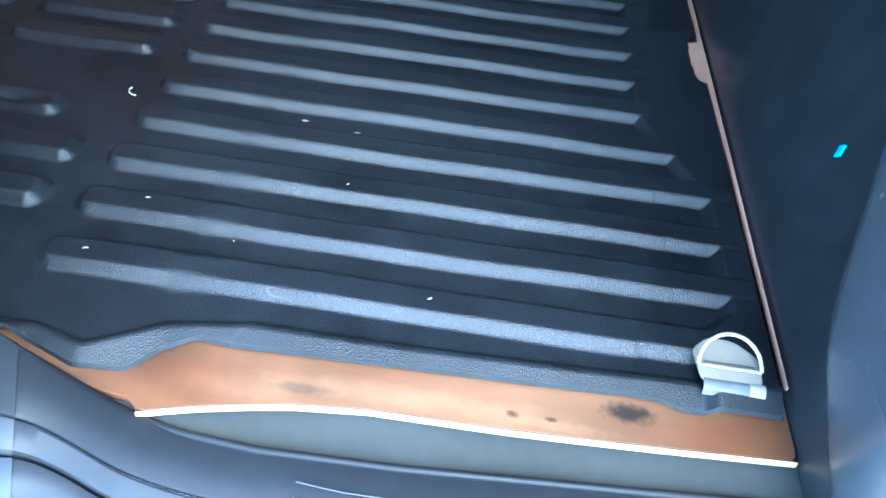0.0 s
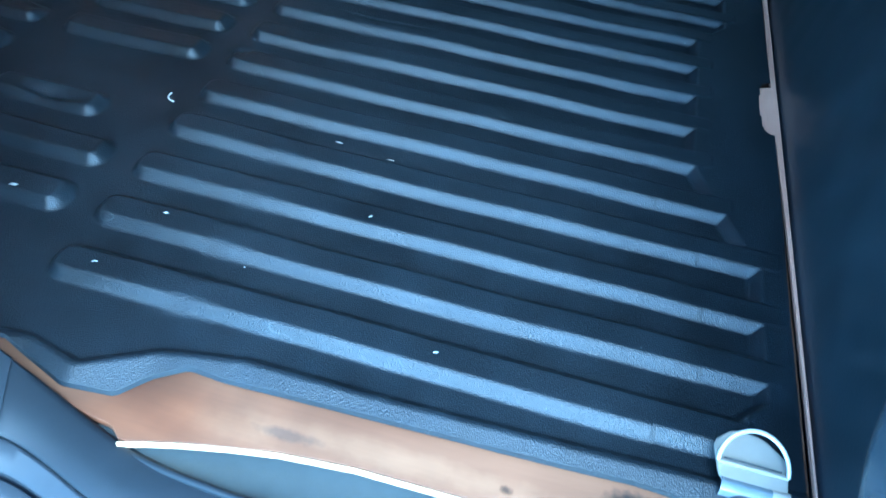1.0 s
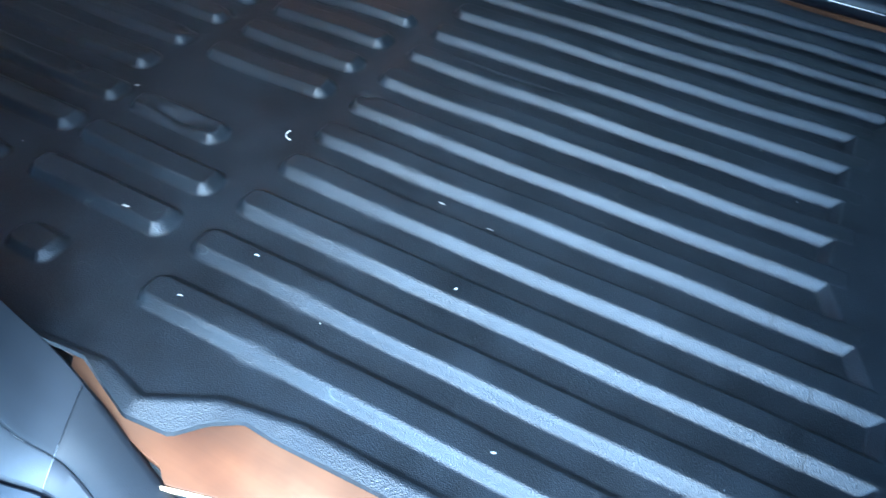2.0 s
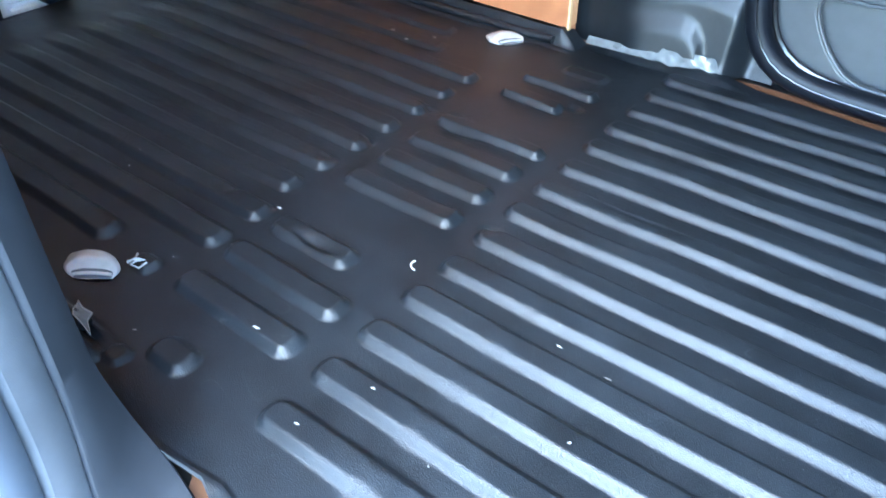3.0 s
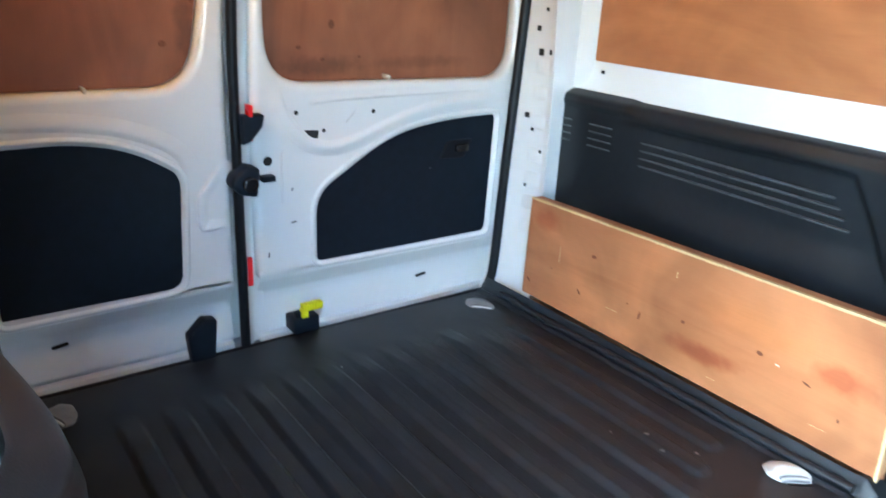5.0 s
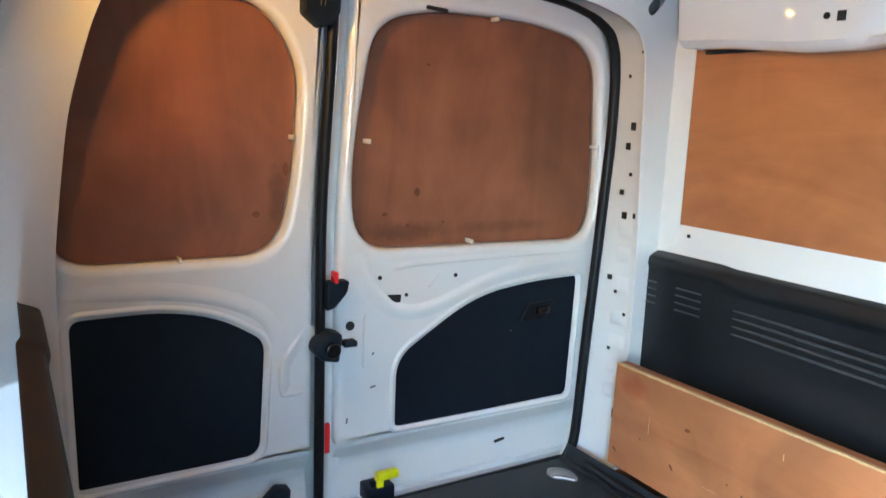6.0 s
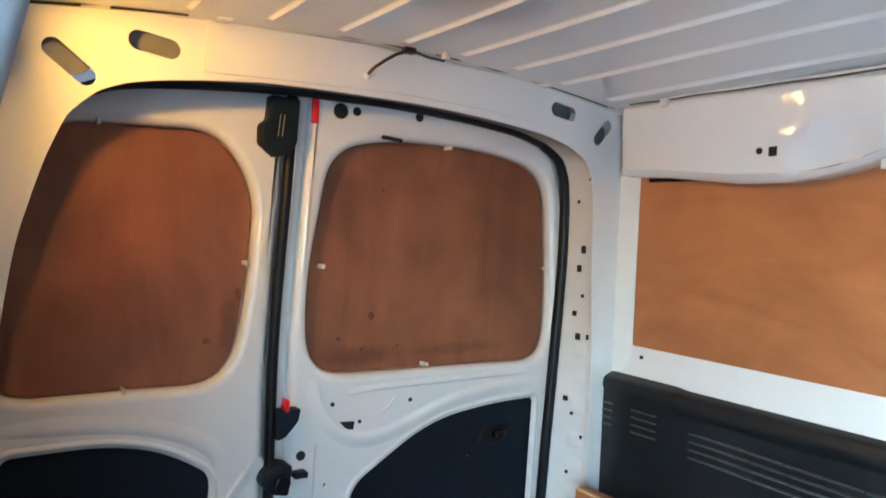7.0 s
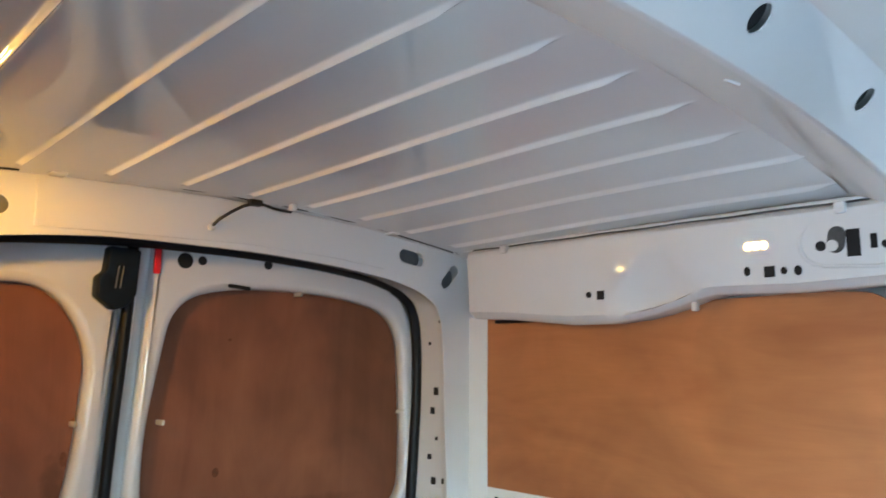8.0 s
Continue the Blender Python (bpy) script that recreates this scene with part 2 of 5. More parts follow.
# lighter tone of the sill's plastic, making up for weaker light on the pillar
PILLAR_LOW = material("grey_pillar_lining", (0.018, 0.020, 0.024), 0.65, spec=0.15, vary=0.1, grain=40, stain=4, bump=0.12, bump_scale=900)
BODY_EDGE = material("grey_painted_body_edge", (0.06, 0.068, 0.082), 0.6, spec=0.15, vary=0.08, grain=20, stain=3)
GLOSS_GREY = material("glossy_grey_steel", (0.16, 0.17, 0.18), 0.22, metal=0.3, vary=0.15, grain=60)
# darker copy of the pillar's band and edge, offsets strong skylight on the sill
SILL_BAND = material("sill_edge_light_toned_down", (0.029, 0.031, 0.036), 0.55, spec=0.28, vary=0.12, grain=40, stain=5, bump=0.12, bump_scale=900)
CREAM = material("cream_plated_steel", (0.27, 0.24, 0.195), 0.4, vary=0.08, grain=60, bump=0.1, bump_scale=250)
DULL = material("dull_plated_steel", (0.24, 0.24, 0.235), 0.45, metal=0.3, vary=0.2, grain=80, bump=0.15, bump_scale=250)
END = material("sawn_plywood_end", (0.52, 0.27, 0.125), 0.7, vary=0.18, grain=150, stain=12, bump=0.3, bump_scale=300)
SLOT_BACK = material("half_shade_grey_behind_slot", (0.14, 0.14, 0.14), 0.6, vary=0.2, grain=40)
HOLLOW = material("grey_hollow_and_joint_shade", (0.06, 0.06, 0.058), 0.7, vary=0.3, grain=90)
BLUE = material("blue_sticker", (0.02, 0.35, 0.75), 0.4, vary=0.05)


# ---- building helpers ----
def part(name, data, mat, parent=None, label="", smooth=True):
    """Links a bmesh or mesh as one mesh object under a thing or a part."""
    if isinstance(data, bmesh.types.BMesh):
        me = bpy.data.meshes.new(name)
        data.to_mesh(me)
        data.free()
    else:
        me = data
        me.name = name
    me.materials.clear()
    me.materials.append(mat)
    if smooth:
        me.shade_smooth()
        me.set_sharp_from_angle(angle=radians(40))
    ob = new(name, me)
    ob.parent = parent
    if label:
        tagged(ob, label)
    return ob


def thing(name, label, category, group="", kind="", at=(0, 0, 0)):
    ob = new(name)
    ob.location = at
    ob.empty_display_size = 0.05
    return tagged(ob, label, category, group, kind)


def rounded(pts, r, seg=6):
    """A closed outline with its corners rounded; r is one radius or one for each corner."""
    out = []
    n = len(pts)
    for i, p in enumerate(pts):
        rad = r[i] if isinstance(r, (list, tuple)) else r
        p, a, b = Vector(p), Vector(pts[i - 1]), Vector(pts[(i + 1) % n])
        u, v = (a - p), (b - p)
        d = min(rad, u.length * 0.48, v.length * 0.48)
        if d < 1e-5:
            out.append(p)
            continue
        q0, q1 = p + u.normalized() * d, p + v.normalized() * d
        for k in range(seg + 1):
            t = k / seg
            out.append(q0 * (1 - t) ** 2 + p * 2 * t * (1 - t) + q1 * t ** 2)
    return out


def circle(y, z, r, n=16, sx=1.0, turn=0.0):
    c, s = math.cos(radians(turn)), math.sin(radians(turn))
    return [(y + c * r * sx * math.cos(a) - s * r * math.sin(a), z + s * r * sx * math.cos(a) + c * r * math.sin(a))
            for a in (2 * math.pi * k / n for k in range(n))]


def slot(y, z, length, width, turn=0.0, n=8):
    """A round-ended slot outline."""
    c, s = math.cos(radians(turn)), math.sin(radians(turn))
    h, r, pts = length / 2 - width / 2, width / 2, []
    for k in range(n + 1):
        a = -math.pi / 2 + math.pi * k / n
        pts.append((h + r * math.cos(a), r * math.sin(a)))
    for k in range(n + 1):
        a = math.pi / 2 + math.pi * k / n
        pts.append((-h + r * math.cos(a), r * math.sin(a)))
    return [(y + c * p - s * q, z + s * p + c * q) for p, q in pts]


YZ = Matrix(((0, 0, 1, 0), (1, 0, 0, 0), (0, 1, 0, 0), (0, 0, 0, 1)))      # outline in y and z, facing +x
XZ = Matrix(((1, 0, 0, 0), (0, 0, -1, 0), (0, 1, 0, 0), (0, 0, 0, 1)))     # outline in x and z, facing -y
XZN = Matrix(((-1, 0, 0, 0), (0, 0, 1, 0), (0, 1, 0, 0), (0, 0, 0, 1)))    # outline in -x and z, facing +y
XY = Matrix.Identity(4)                                                     # outline in x and y, facing up


def plate(outer, holes=(), thick=0.004, bevel=0.0, plane=YZ, level=0.0, res=2):
    """A flat sheet with holes through it and rounded edges; its face lies at level along the plane's facing."""
    cu = bpy.data.curves.new("outline", "CURVE")
    cu.dimensions = "2D"
    cu.fill_mode = "BOTH"
    bevel = min(bevel, thick * 0.49)
    cu.extrude = max(thick / 2 - bevel, 0.0001)
    cu.bevel_depth = bevel
    cu.bevel_resolution = res
    cu.offset = -bevel
    for loop in (outer, *holes):
        sp = cu.splines.new("POLY")
        sp.points.add(len(loop) - 1)
        for q, p in zip(sp.points, loop):
            q.co = (p[0], p[1], 0, 1)
        sp.use_cyclic_u = True
    ob = bpy.data.objects.new("outline", cu)
    me = bpy.data.meshes.new_from_object(ob)
    bpy.data.objects.remove(ob)
    bpy.data.curves.remove(cu)
    me.transform(plane @ Matrix.Translation((0, 0, level - thick / 2)))
    return me


def tube(pts, r, sides=8, closed=False, squash=1.0):
    """A round bar along points."""
    bm = bmesh.new()
    pts = [Vector(p) for p in pts]
    n = len(pts)
    rings = []
    side = None
    for i, p in enumerate(pts):
        a = pts[i - 1] if (i or closed) else p
        b = pts[(i + 1) % n] if (i < n - 1 or closed) else p
        d = (b - a).normalized()
        if side is None:
            side = d.orthogonal()
        side = (side - d * side.dot(d)).normalized()
        other = d.cross(side)
        rings.append([bm.verts.new(p + side * (r * math.cos(t)) + other * (r * squash * math.sin(t)))
                      for t in (2 * math.pi * k / sides for k in range(sides))])
    for i in range(n if closed else n - 1):
        A, B = rings[i], rings[(i + 1) % n]
        off = 0
        if closed and i == n - 1:
            off = min(range(sides), key=lambda o: (A[0].co - B[o].co).length)
        for k in range(sides):
            bm.faces.new((A[k], A[(k + 1) % sides], B[(k + 1 + off) % sides], B[(k + off) % sides]))
    if not closed:
        bm.faces.new(rings[0][::-1])
        bm.faces.new(rings[-1])
    bmesh.ops.recalc_face_normals(bm, faces=bm.faces)
    return bm


def strip(rows):
    """A surface through rows of points."""
    bm = bmesh.new()
    vs = [[bm.verts.new(p) for p in row] for row in rows]
    for a, b in zip(vs, vs[1:]):
        for i in range(len(a) - 1):
            bm.faces.new((a[i], a[i + 1], b[i + 1], b[i]))
    return bm


def grid_mesh(name, V, flip=False):
    """A mesh from an array of points (rows, columns, 3)."""
    r, c = V.shape[:2]
    idx = np.arange(r * c).reshape(r, c)
    q = np.stack((idx[:-1, :-1], idx[:-1, 1:], idx[1:, 1:], idx[1:, :-1]), -1).reshape(-1, 4)
    if flip:
        q = q[:, ::-1]
    me = bpy.data.meshes.new(name)
    me.vertices.add(r * c)
    me.vertices.foreach_set("co", V.reshape(-1).astype(np.float32))
    me.loops.add(q.size)
    me.loops.foreach_set("vertex_index", q.reshape(-1).astype(np.int32))
    me.polygons.add(len(q))
    me.polygons.foreach_set("loop_start", (np.arange(len(q)) * 4).astype(np.int32))
    me.update(calc_edges=True)
    me.validate()
    return me


def box(x0, x1, y0, y1, z0, z1, bevel=0.002, seg=2):
    bm = bmesh.new()
    bmesh.ops.create_cube(bm, size=1)
    bmesh.ops.transform(bm, matrix=Matrix.LocRotScale(((x0 + x1) / 2, (y0 + y1) / 2, (z0 + z1) / 2), None, (x1 - x0, y1 - y0, z1 - z0)), verts=bm.verts)
    if bevel:
        bmesh.ops.bevel(bm, geom=bm.edges[:], offset=bevel, segments=seg, affect="EDGES", profile=0.5)
    return bm


def ridge(path, width, height, at, closed=False):
    """A low soft ridge pressed into a door: path in y and z, standing out along x from the level at."""
    P = np.array(path, float)
    D = np.roll(P, -1, 0) - np.roll(P, 1, 0) if closed else np.gradient(P, axis=0)
    N = np.stack((-D[:, 1], D[:, 0]), -1) / np.maximum(np.linalg.norm(D, axis=1), 1e-6)[:, None]
    fade = np.ones(len(P)) if closed else np.clip(np.minimum(np.arange(len(P)), np.arange(len(P))[::-1]) / (0.2 * len(P)), 0, 1)
    rows = []
    for s in np.linspace(-1, 1, 11):
        Q = P + N * s * width / 2
        h = at - 0.0012 + (height + 0.0012) * (0.5 + 0.5 * math.cos(math.pi * s)) * fade
        row = [(x, y, z) for x, (y, z) in zip(h, Q)]
        rows.append(row + row[:1] if closed else row)
    return strip(rows)


def fold(path, inner, outer, height, at):
    """A one-sided pressing: steep over the width inner to the left of the path, easing away over the width outer."""
    P = np.array(path, float)
    D = np.gradient(P, axis=0)
    N = np.stack((-D[:, 1], D[:, 0]), -1) / np.maximum(np.linalg.norm(D, axis=1), 1e-6)[:, None]
    k = np.arange(len(P))
    fade = np.clip(np.minimum(k, k[::-1]) / (0.15 * len(P)), 0, 1)
    rows = []
    for s in np.linspace(1, -1, 19):
        Q = P + N * s * (inner if s > 0 else outer)
        g = 1 - abs(s)
        g = g * g * (3 - 2 * g)
        rows.append([(x, y, z) for x, (y, z) in zip(at - 0.0012 + (height + 0.0012) * g * fade, Q)])
    return strip(rows)


def smooth(a, b, x):
    t = np.clip((x - a) / (b - a), 0, 1)
    return t * t * (3 - 2 * t)


def flow(pts, n=8, rounds=6):
    """A smooth line through control points, n steps from one to the next."""
    C = np.array(pts, float)
    k = np.arange(len(C))
    u = np.linspace(0, len(C) - 1, n * (len(C) - 1) + 1)
    S = np.stack([np.interp(u, k, C[:, a]) for a in range(C.shape[1])], -1)
    for _ in range(rounds):
        S[1:-1] = (S[:-2] + 2 * S[1:-1] + S[2:]) / 4
    return S


def interp(x, xs, ys):
    return np.interp(x, xs, ys)


# ---- the shell of the van ----
def shell():
    ground = plate([(-60, -60), (60, -60), (60, 60), (-60, 60)], thick=0.02, plane=XY, level=-0.58)
    tagged(part("ground", ground, CONCRETE), "pale concrete ground outside the van", "ground", kind="structure")
    # outer skins that close the place
    tagged(part("wall_far", box(-0.1, 2.1, 0.80, 0.82, -0.1, 1.20), WHITE), "white painted steel outer side of the van", "wall", kind="structure")
    tagged(part("wall_near", box(-0.1, 1.22, -0.78, -0.76, -0.1, 1.20), WHITE), "white painted steel outer side beside the open door", "wall", kind="structure")
    tagged(part("wall_rear", box(-0.12, -0.1, -0.78, 0.82, -0.1, 1.22), WHITE), "white painted steel rear skin of the van", "wall", kind="structure")
    tagged(part("underfloor", box(-0.1, 2.1, -0.6, 0.80, -0.1, -0.06), TRIM), "dark underside of the van floor", "floor", kind="structure")


def roof_z(y, x=0.95):
    """The roof is crowned across and rises a little towards the front."""
    return 1.172 + 0.012 * smooth(0.1, 0.9, x) + 0.018 * smooth(1.10, 1.16, x) - 0.05 * ((y - 0.03) / 0.65) ** 2


def ceiling():
    """The roof sheet with its pressed beads running lengthwise, and the joint flange round it."""
    beads = [-0.56, -0.435, -0.31, -0.185, -0.06, 0.065, 0.19, 0.315, 0.44, 0.575]
    ys = np.sort(np.concatenate((np.linspace(-0.66, 0.68, 135), *[b + np.linspace(-0.012, 0.012, 19) for b in beads])))
    xs = np.concatenate((np.linspace(0.02, 0.16, 6), np.linspace(0.17, 0.25, 12), np.linspace(0.27, 0.88, 18), np.linspace(0.9, 1.0, 14), np.linspace(1.02, 2.05, 14)))
    X, Y = np.meshgrid(xs, ys, indexing="ij")
    Z = roof_z(Y, X)
    for i, b in enumerate(beads):
        end = 0.962 + (0.05 if i == 8 else 0.03 if i == 9 else 0.0)
        along = smooth(0.17, 0.2, X) * (1 - smooth(end - 0.035, end + 0.012, X))
        Z = Z - 0.0068 * along * np.exp(-((Y - b) / 0.0034) ** 2)
        along2 = smooth(1.36, 1.4, X)
        Z = Z - 0.0085 * along2 * np.exp(-((Y - b) / 0.0055) ** 2)
    Z = Z + 0.0012 * np.sin(X * 7 + 1.0) * np.sin(Y * 9)
    me = grid_mesh("ceiling", np.stack((X, Y, Z), -1), flip=True)
    tagged(part("ceiling", me, WHITE), "white painted steel roof sheet with long pressed ribs", "ceiling", kind="structure")
    sk = plate([(-0.1, -0.72), (2.6, -0.72), (2.6, 0.82), (-0.1, 0.82)], thick=0.01, plane=XY, level=1.225)
    tagged(part("roof_skin", sk, WHITE), "white painted steel outer roof skin", "roof", kind="structure")


def roof_bow():
    """The cross member under the roof: a shallow rear flank and a steep front flank with big holes."""
    t = thing("roof_cross_member", "white painted steel roof cross member with round holes", "roof beam")
    ys = np.linspace(-0.66, 0.66, 45)
    prof = [(0.985, 0.004), (0.998, -0.002), (1.01, -0.007), (1.085, -0.040), (1.092, -0.0425), (1.096, -0.0415)]
    V = np.array([[(x, y, roof_z(y) + d) for y in ys] for x, d in prof])
    part("rear_flank", grid_mesh("rear_flank", V, flip=True), WHITE, t)
    # the front flank follows the arch, with the holes cut through
    holes = [(-0.25, 0.04), (0.010, 0.041), (0.272, 0.044), (0.53, 0.044)]
    me = plate([(-0.66, 0.0), (0.66, 0.0), (0.66, 0.088), (-0.66, 0.088)], [circle(y, s, 0.0138, 24) for y, s in holes], thick=0.0015, plane=XY)
    bm = bmesh.new()
    bm.from_mesh(me)
    bmesh.ops.triangulate(bm, faces=bm.faces)
    for k in range(1, 44):
        y = -0.66 + 0.03 * k
        bmesh.ops.bisect_plane(bm, geom=bm.verts[:] + bm.edges[:] + bm.faces[:], plane_co=(y, 0, 0), plane_no=(1, 0, 0))
    for v in bm.verts:
        y, s, h = v.co
        v.co = (1.096 + 0.7071 * (s + h), y, roof_z(y) - 0.0415 + 0.7071 * (s - h))
    bmesh.ops.reverse_faces(bm, faces=bm.faces)
    part("front_flank", bm, WHITE, t)
    for y, s in holes:
        me = plate(circle(0, 0, 0.018, 18), thick=0.002, plane=XY)
        me.transform(Matrix.Translation((1.096 + 0.7071 * (s - 0.012), y, roof_z(y) - 0.0415 + 0.7071 * (s + 0.012))) @ pose(0, 0, 0, 0, -45, 0))
        part("hole_backing", me, HOLE, t, "dark hollow behind a hole")
    me = plate(slot(0, 0, 0.018, 0.008, 60), thick=0.003, bevel=0.001, plane=XY)
    me.transform(Matrix.Translation((1.066, 0.084, roof_z(0.084) - 0.031)) @ pose(0, 0, 0, 0, 23, 0))
    part("embossed_mark", me, WHITE, t)


def rear_frame():
    """The steel ring round the rear doors: header above, pillars beside."""
    t = thing("rear_door_frame", "white painted steel frame round the rear doors with slots and holes", "door frame", kind="structure")
    edge = flow([(-0.553, -0.02), (-0.553, 0.50), (-0.55, 0.60), (-0.525, 0.80), (-0.490, 0.92), (-0.478, 0.95), (-0.463, 0.986), (-0.445, 1.007), (-0.419, 1.03), (-0.382, 1.046), (-0.337, 1.056), (-0.25, 1.068),
                 (-0.168, 1.076), (-0.072, 1.079), (0.115, 1.079), (0.215, 1.075), (0.336, 1.067), (0.459, 1.053), (0.537, 1.033), (0.585, 1.008), (0.606, 0.97), (0.614, 0.90), (0.619, 0.75), (0.634, 0.50), (0.634, 0.26), (0.624, 0.02), (0.62, -0.02)])
    sealed = flow([(-0.57, -0.02), (-0.57, 0.50), (-0.565, 0.60), (-0.54, 0.80), (-0.505, 0.92), (-0.49, 0.96), (-0.475, 0.998), (-0.455, 1.02), (-0.43, 1.04), (-0.39, 1.058), (-0.34, 1.068), (-0.25, 1.078),
                   (-0.165, 1.085), (-0.07, 1.091), (0.115, 1.092), (0.22, 1.089), (0.34, 1.082), (0.47, 1.068), (0.555, 1.045), (0.603, 1.015), (0.622, 0.97), (0.629, 0.90), (0.629, 0.77), (0.612, 0.50), (0.597, 0.27), (0.585, 0.03), (0.56, -0.012)])
    inner = [tuple(p) for p in edge]
    outer = [(-0.70, -0.02), (-0.70, 0.6), (-0.63, 1.13), (-0.5, 1.145), (-0.25, 1.166), (0.03, 1.172), (0.31, 1.166), (0.56, 1.145), (0.69, 1.12), (0.75, 0.6), (0.75, -0.02)]
    loop = outer + inner[::-1]
    holes = [slot(0.512, 1.108, 0.075, 0.03, -8), slot(0.633, 1.074, 0.07, 0.026, 48), slot(-0.342, 1.11, 0.078, 0.03, -8), slot(-0.46, 1.066, 0.085, 0.028, -38)]
    part("face", plate(loop, holes, thick=0.004, bevel=0.0012, plane=YZ, level=0.118), WHITE, t)
    # reveal between the face and the seal, slightly dished
    rows = []
    for x, u, out in ((0.116, 0.0, 0.0), (0.113, 0.02, 0.002), (0.09, 0.22, 0.003), (0.05, 0.6, 0.003), (0.012, 0.97, 0.002), (-0.01, 1.1, 0.0)):
        P = edge * (1 - u) + sealed * u
        D = np.gradient(P, axis=0)
        N = np.stack((-D[:, 1], D[:, 0]), -1) / np.linalg.norm(D, axis=1)[:, None]
        P = P + N * out
        rows.append([(x, y, z) for y, z in P])
    part("reveal", strip(rows), WHITE, t)
    # grey backing plates paint in the half-lit hollow behind each slot
    for y, z, w in ((0.512, 1.108, 0.1), (0.633, 1.074, 0.08), (-0.342, 1.11, 0.1), (-0.46, 1.078, 0.08)):
        part("slot_backing", plate(circle(y, z + 0.004, 0.03, 16, w / 0.06), thick=0.002, plane=YZ, level=0.085), SLOT_BACK, t, "grey plate painting the half-shade behind a slot")
    # seam between the two header sheets and the folded joint under the roof
    part("header_sheet", plate([(-0.268, 1.079), (-0.15, 1.084), (0.1, 1.092), (0.3, 1.086), (0.43, 1.075), (0.43, 1.155), (0.3, 1.163), (0.03, 1.169), (-0.268, 1.163)], thick=0.003, bevel=0.001, plane=YZ, level=0.1215), WHITE, t)
    pts = [(0.135 + 0.01 * math.sin(y * 3), y, roof_z(y) - 0.006) for y in np.linspace(-0.6, 0.66, 40)]
    part("roof_joint", tube(pts, 0.006, 6), WHITE, t)
    part("joint_gap_shade", tube([(0.1405 + 0.0012 * math.sin(41 * y), y, roof_z(y) - 0.0100 + 0.0010 * math.sin(57 * y)) for y in np.linspace(-0.58, 0.64, 90)], 0.0022, 6), HOLE, t)
    for y0, y1 in ((-0.52, -0.45), (-0.41, -0.30), (0.45, 0.62)):
        part("joint_gap_shade", tube([(0.139, y, roof_z(y) - 0.011) for y in np.linspace(y0, y1, 8)], 0.004, 6), HOLE, t)
    for y in (-0.245, 0.435):
        part("clip", box(0.125, 0.155, y - 0.012, y + 0.012, roof_z(y) - 0.016, roof_z(y) - 0.004, 0.003), WHITE, t)
    # small punched holes along the far pillar's reveal
    def reveal_y(x, z):
        u = (0.116 - x) / 0.107
        e = interp(z, [0.0, 0.26, 0.5, 0.75, 0.90, 0.97], [0.624, 0.634, 0.634, 0.619, 0.614, 0.606])
        s = interp(z, [0.0, 0.27, 0.5, 0.77, 0.90, 0.97], [0.585, 0.597, 0.612, 0.629, 0.629, 0.622])
        return e * (1 - u) + s * u + 0.0015

    for x, z, a, b in ((0.111, 0.971, 0.004, 0.006), (0.064, 0.918, 0.004, 0.004), (0.086, 0.807, 0.0075, 0.009), (0.072, 0.762, 0.007, 0.008), (0.086, 0.699, 0.004, 0.004), (0.062, 0.656, 0.006, 0.006),
                       (0.075, 0.603, 0.007, 0.008), (0.104, 0.605, 0.0035, 0.006), (0.05, 0.453, 0.007, 0.006), (0.069, 0.421, 0.004, 0.004), (0.096, 0.370, 0.004, 0.004), (0.066, 0.282, 0.004, 0.004), (0.098, 0.125, 0.008, 0.012)):
        y = reveal_y(x, z)
        part("punched_hole", box(x - a, x + a, y - 0.0015, y + 0.003, z - b, z + b, 0.001, 1), HOLE, t)
    for z in (0.57, 0.51, 0.44, 0.36, 0.30, 0.24, 0.18):
        rows = []
        for a in np.linspace(-1, 1, 9):
            rows.append([(0.082 + 0.020 * a, reveal_y(0.082 + 0.020 * a, z + 0.018 * b) + 0.0012 - 0.0040 * max(0.0, math.cos(0.5 * math.pi * a) * math.cos(0.5 * math.pi * b)) ** 0.7, z + 0.018 * b) for b in np.linspace(-1, 1, 9)])
        part("pressed_pad", strip(rows), WHITE, t)
    # rubber seal round the opening
    part("seal", tube([(0.016, y - (0.006 if y > 0.55 else 0), z) for y, z in sealed[8:]] + [(0.010, y, -0.015) for y in np.linspace(0.53, -0.55, 12)], 0.0125, 10), RUBBER, t, "black rubber door seal")
    part("threshold", box(-0.06, 0.03, -0.58, 0.62, -0.06, -0.014, 0.004), PILLAR, t, "pale grey painted threshold")


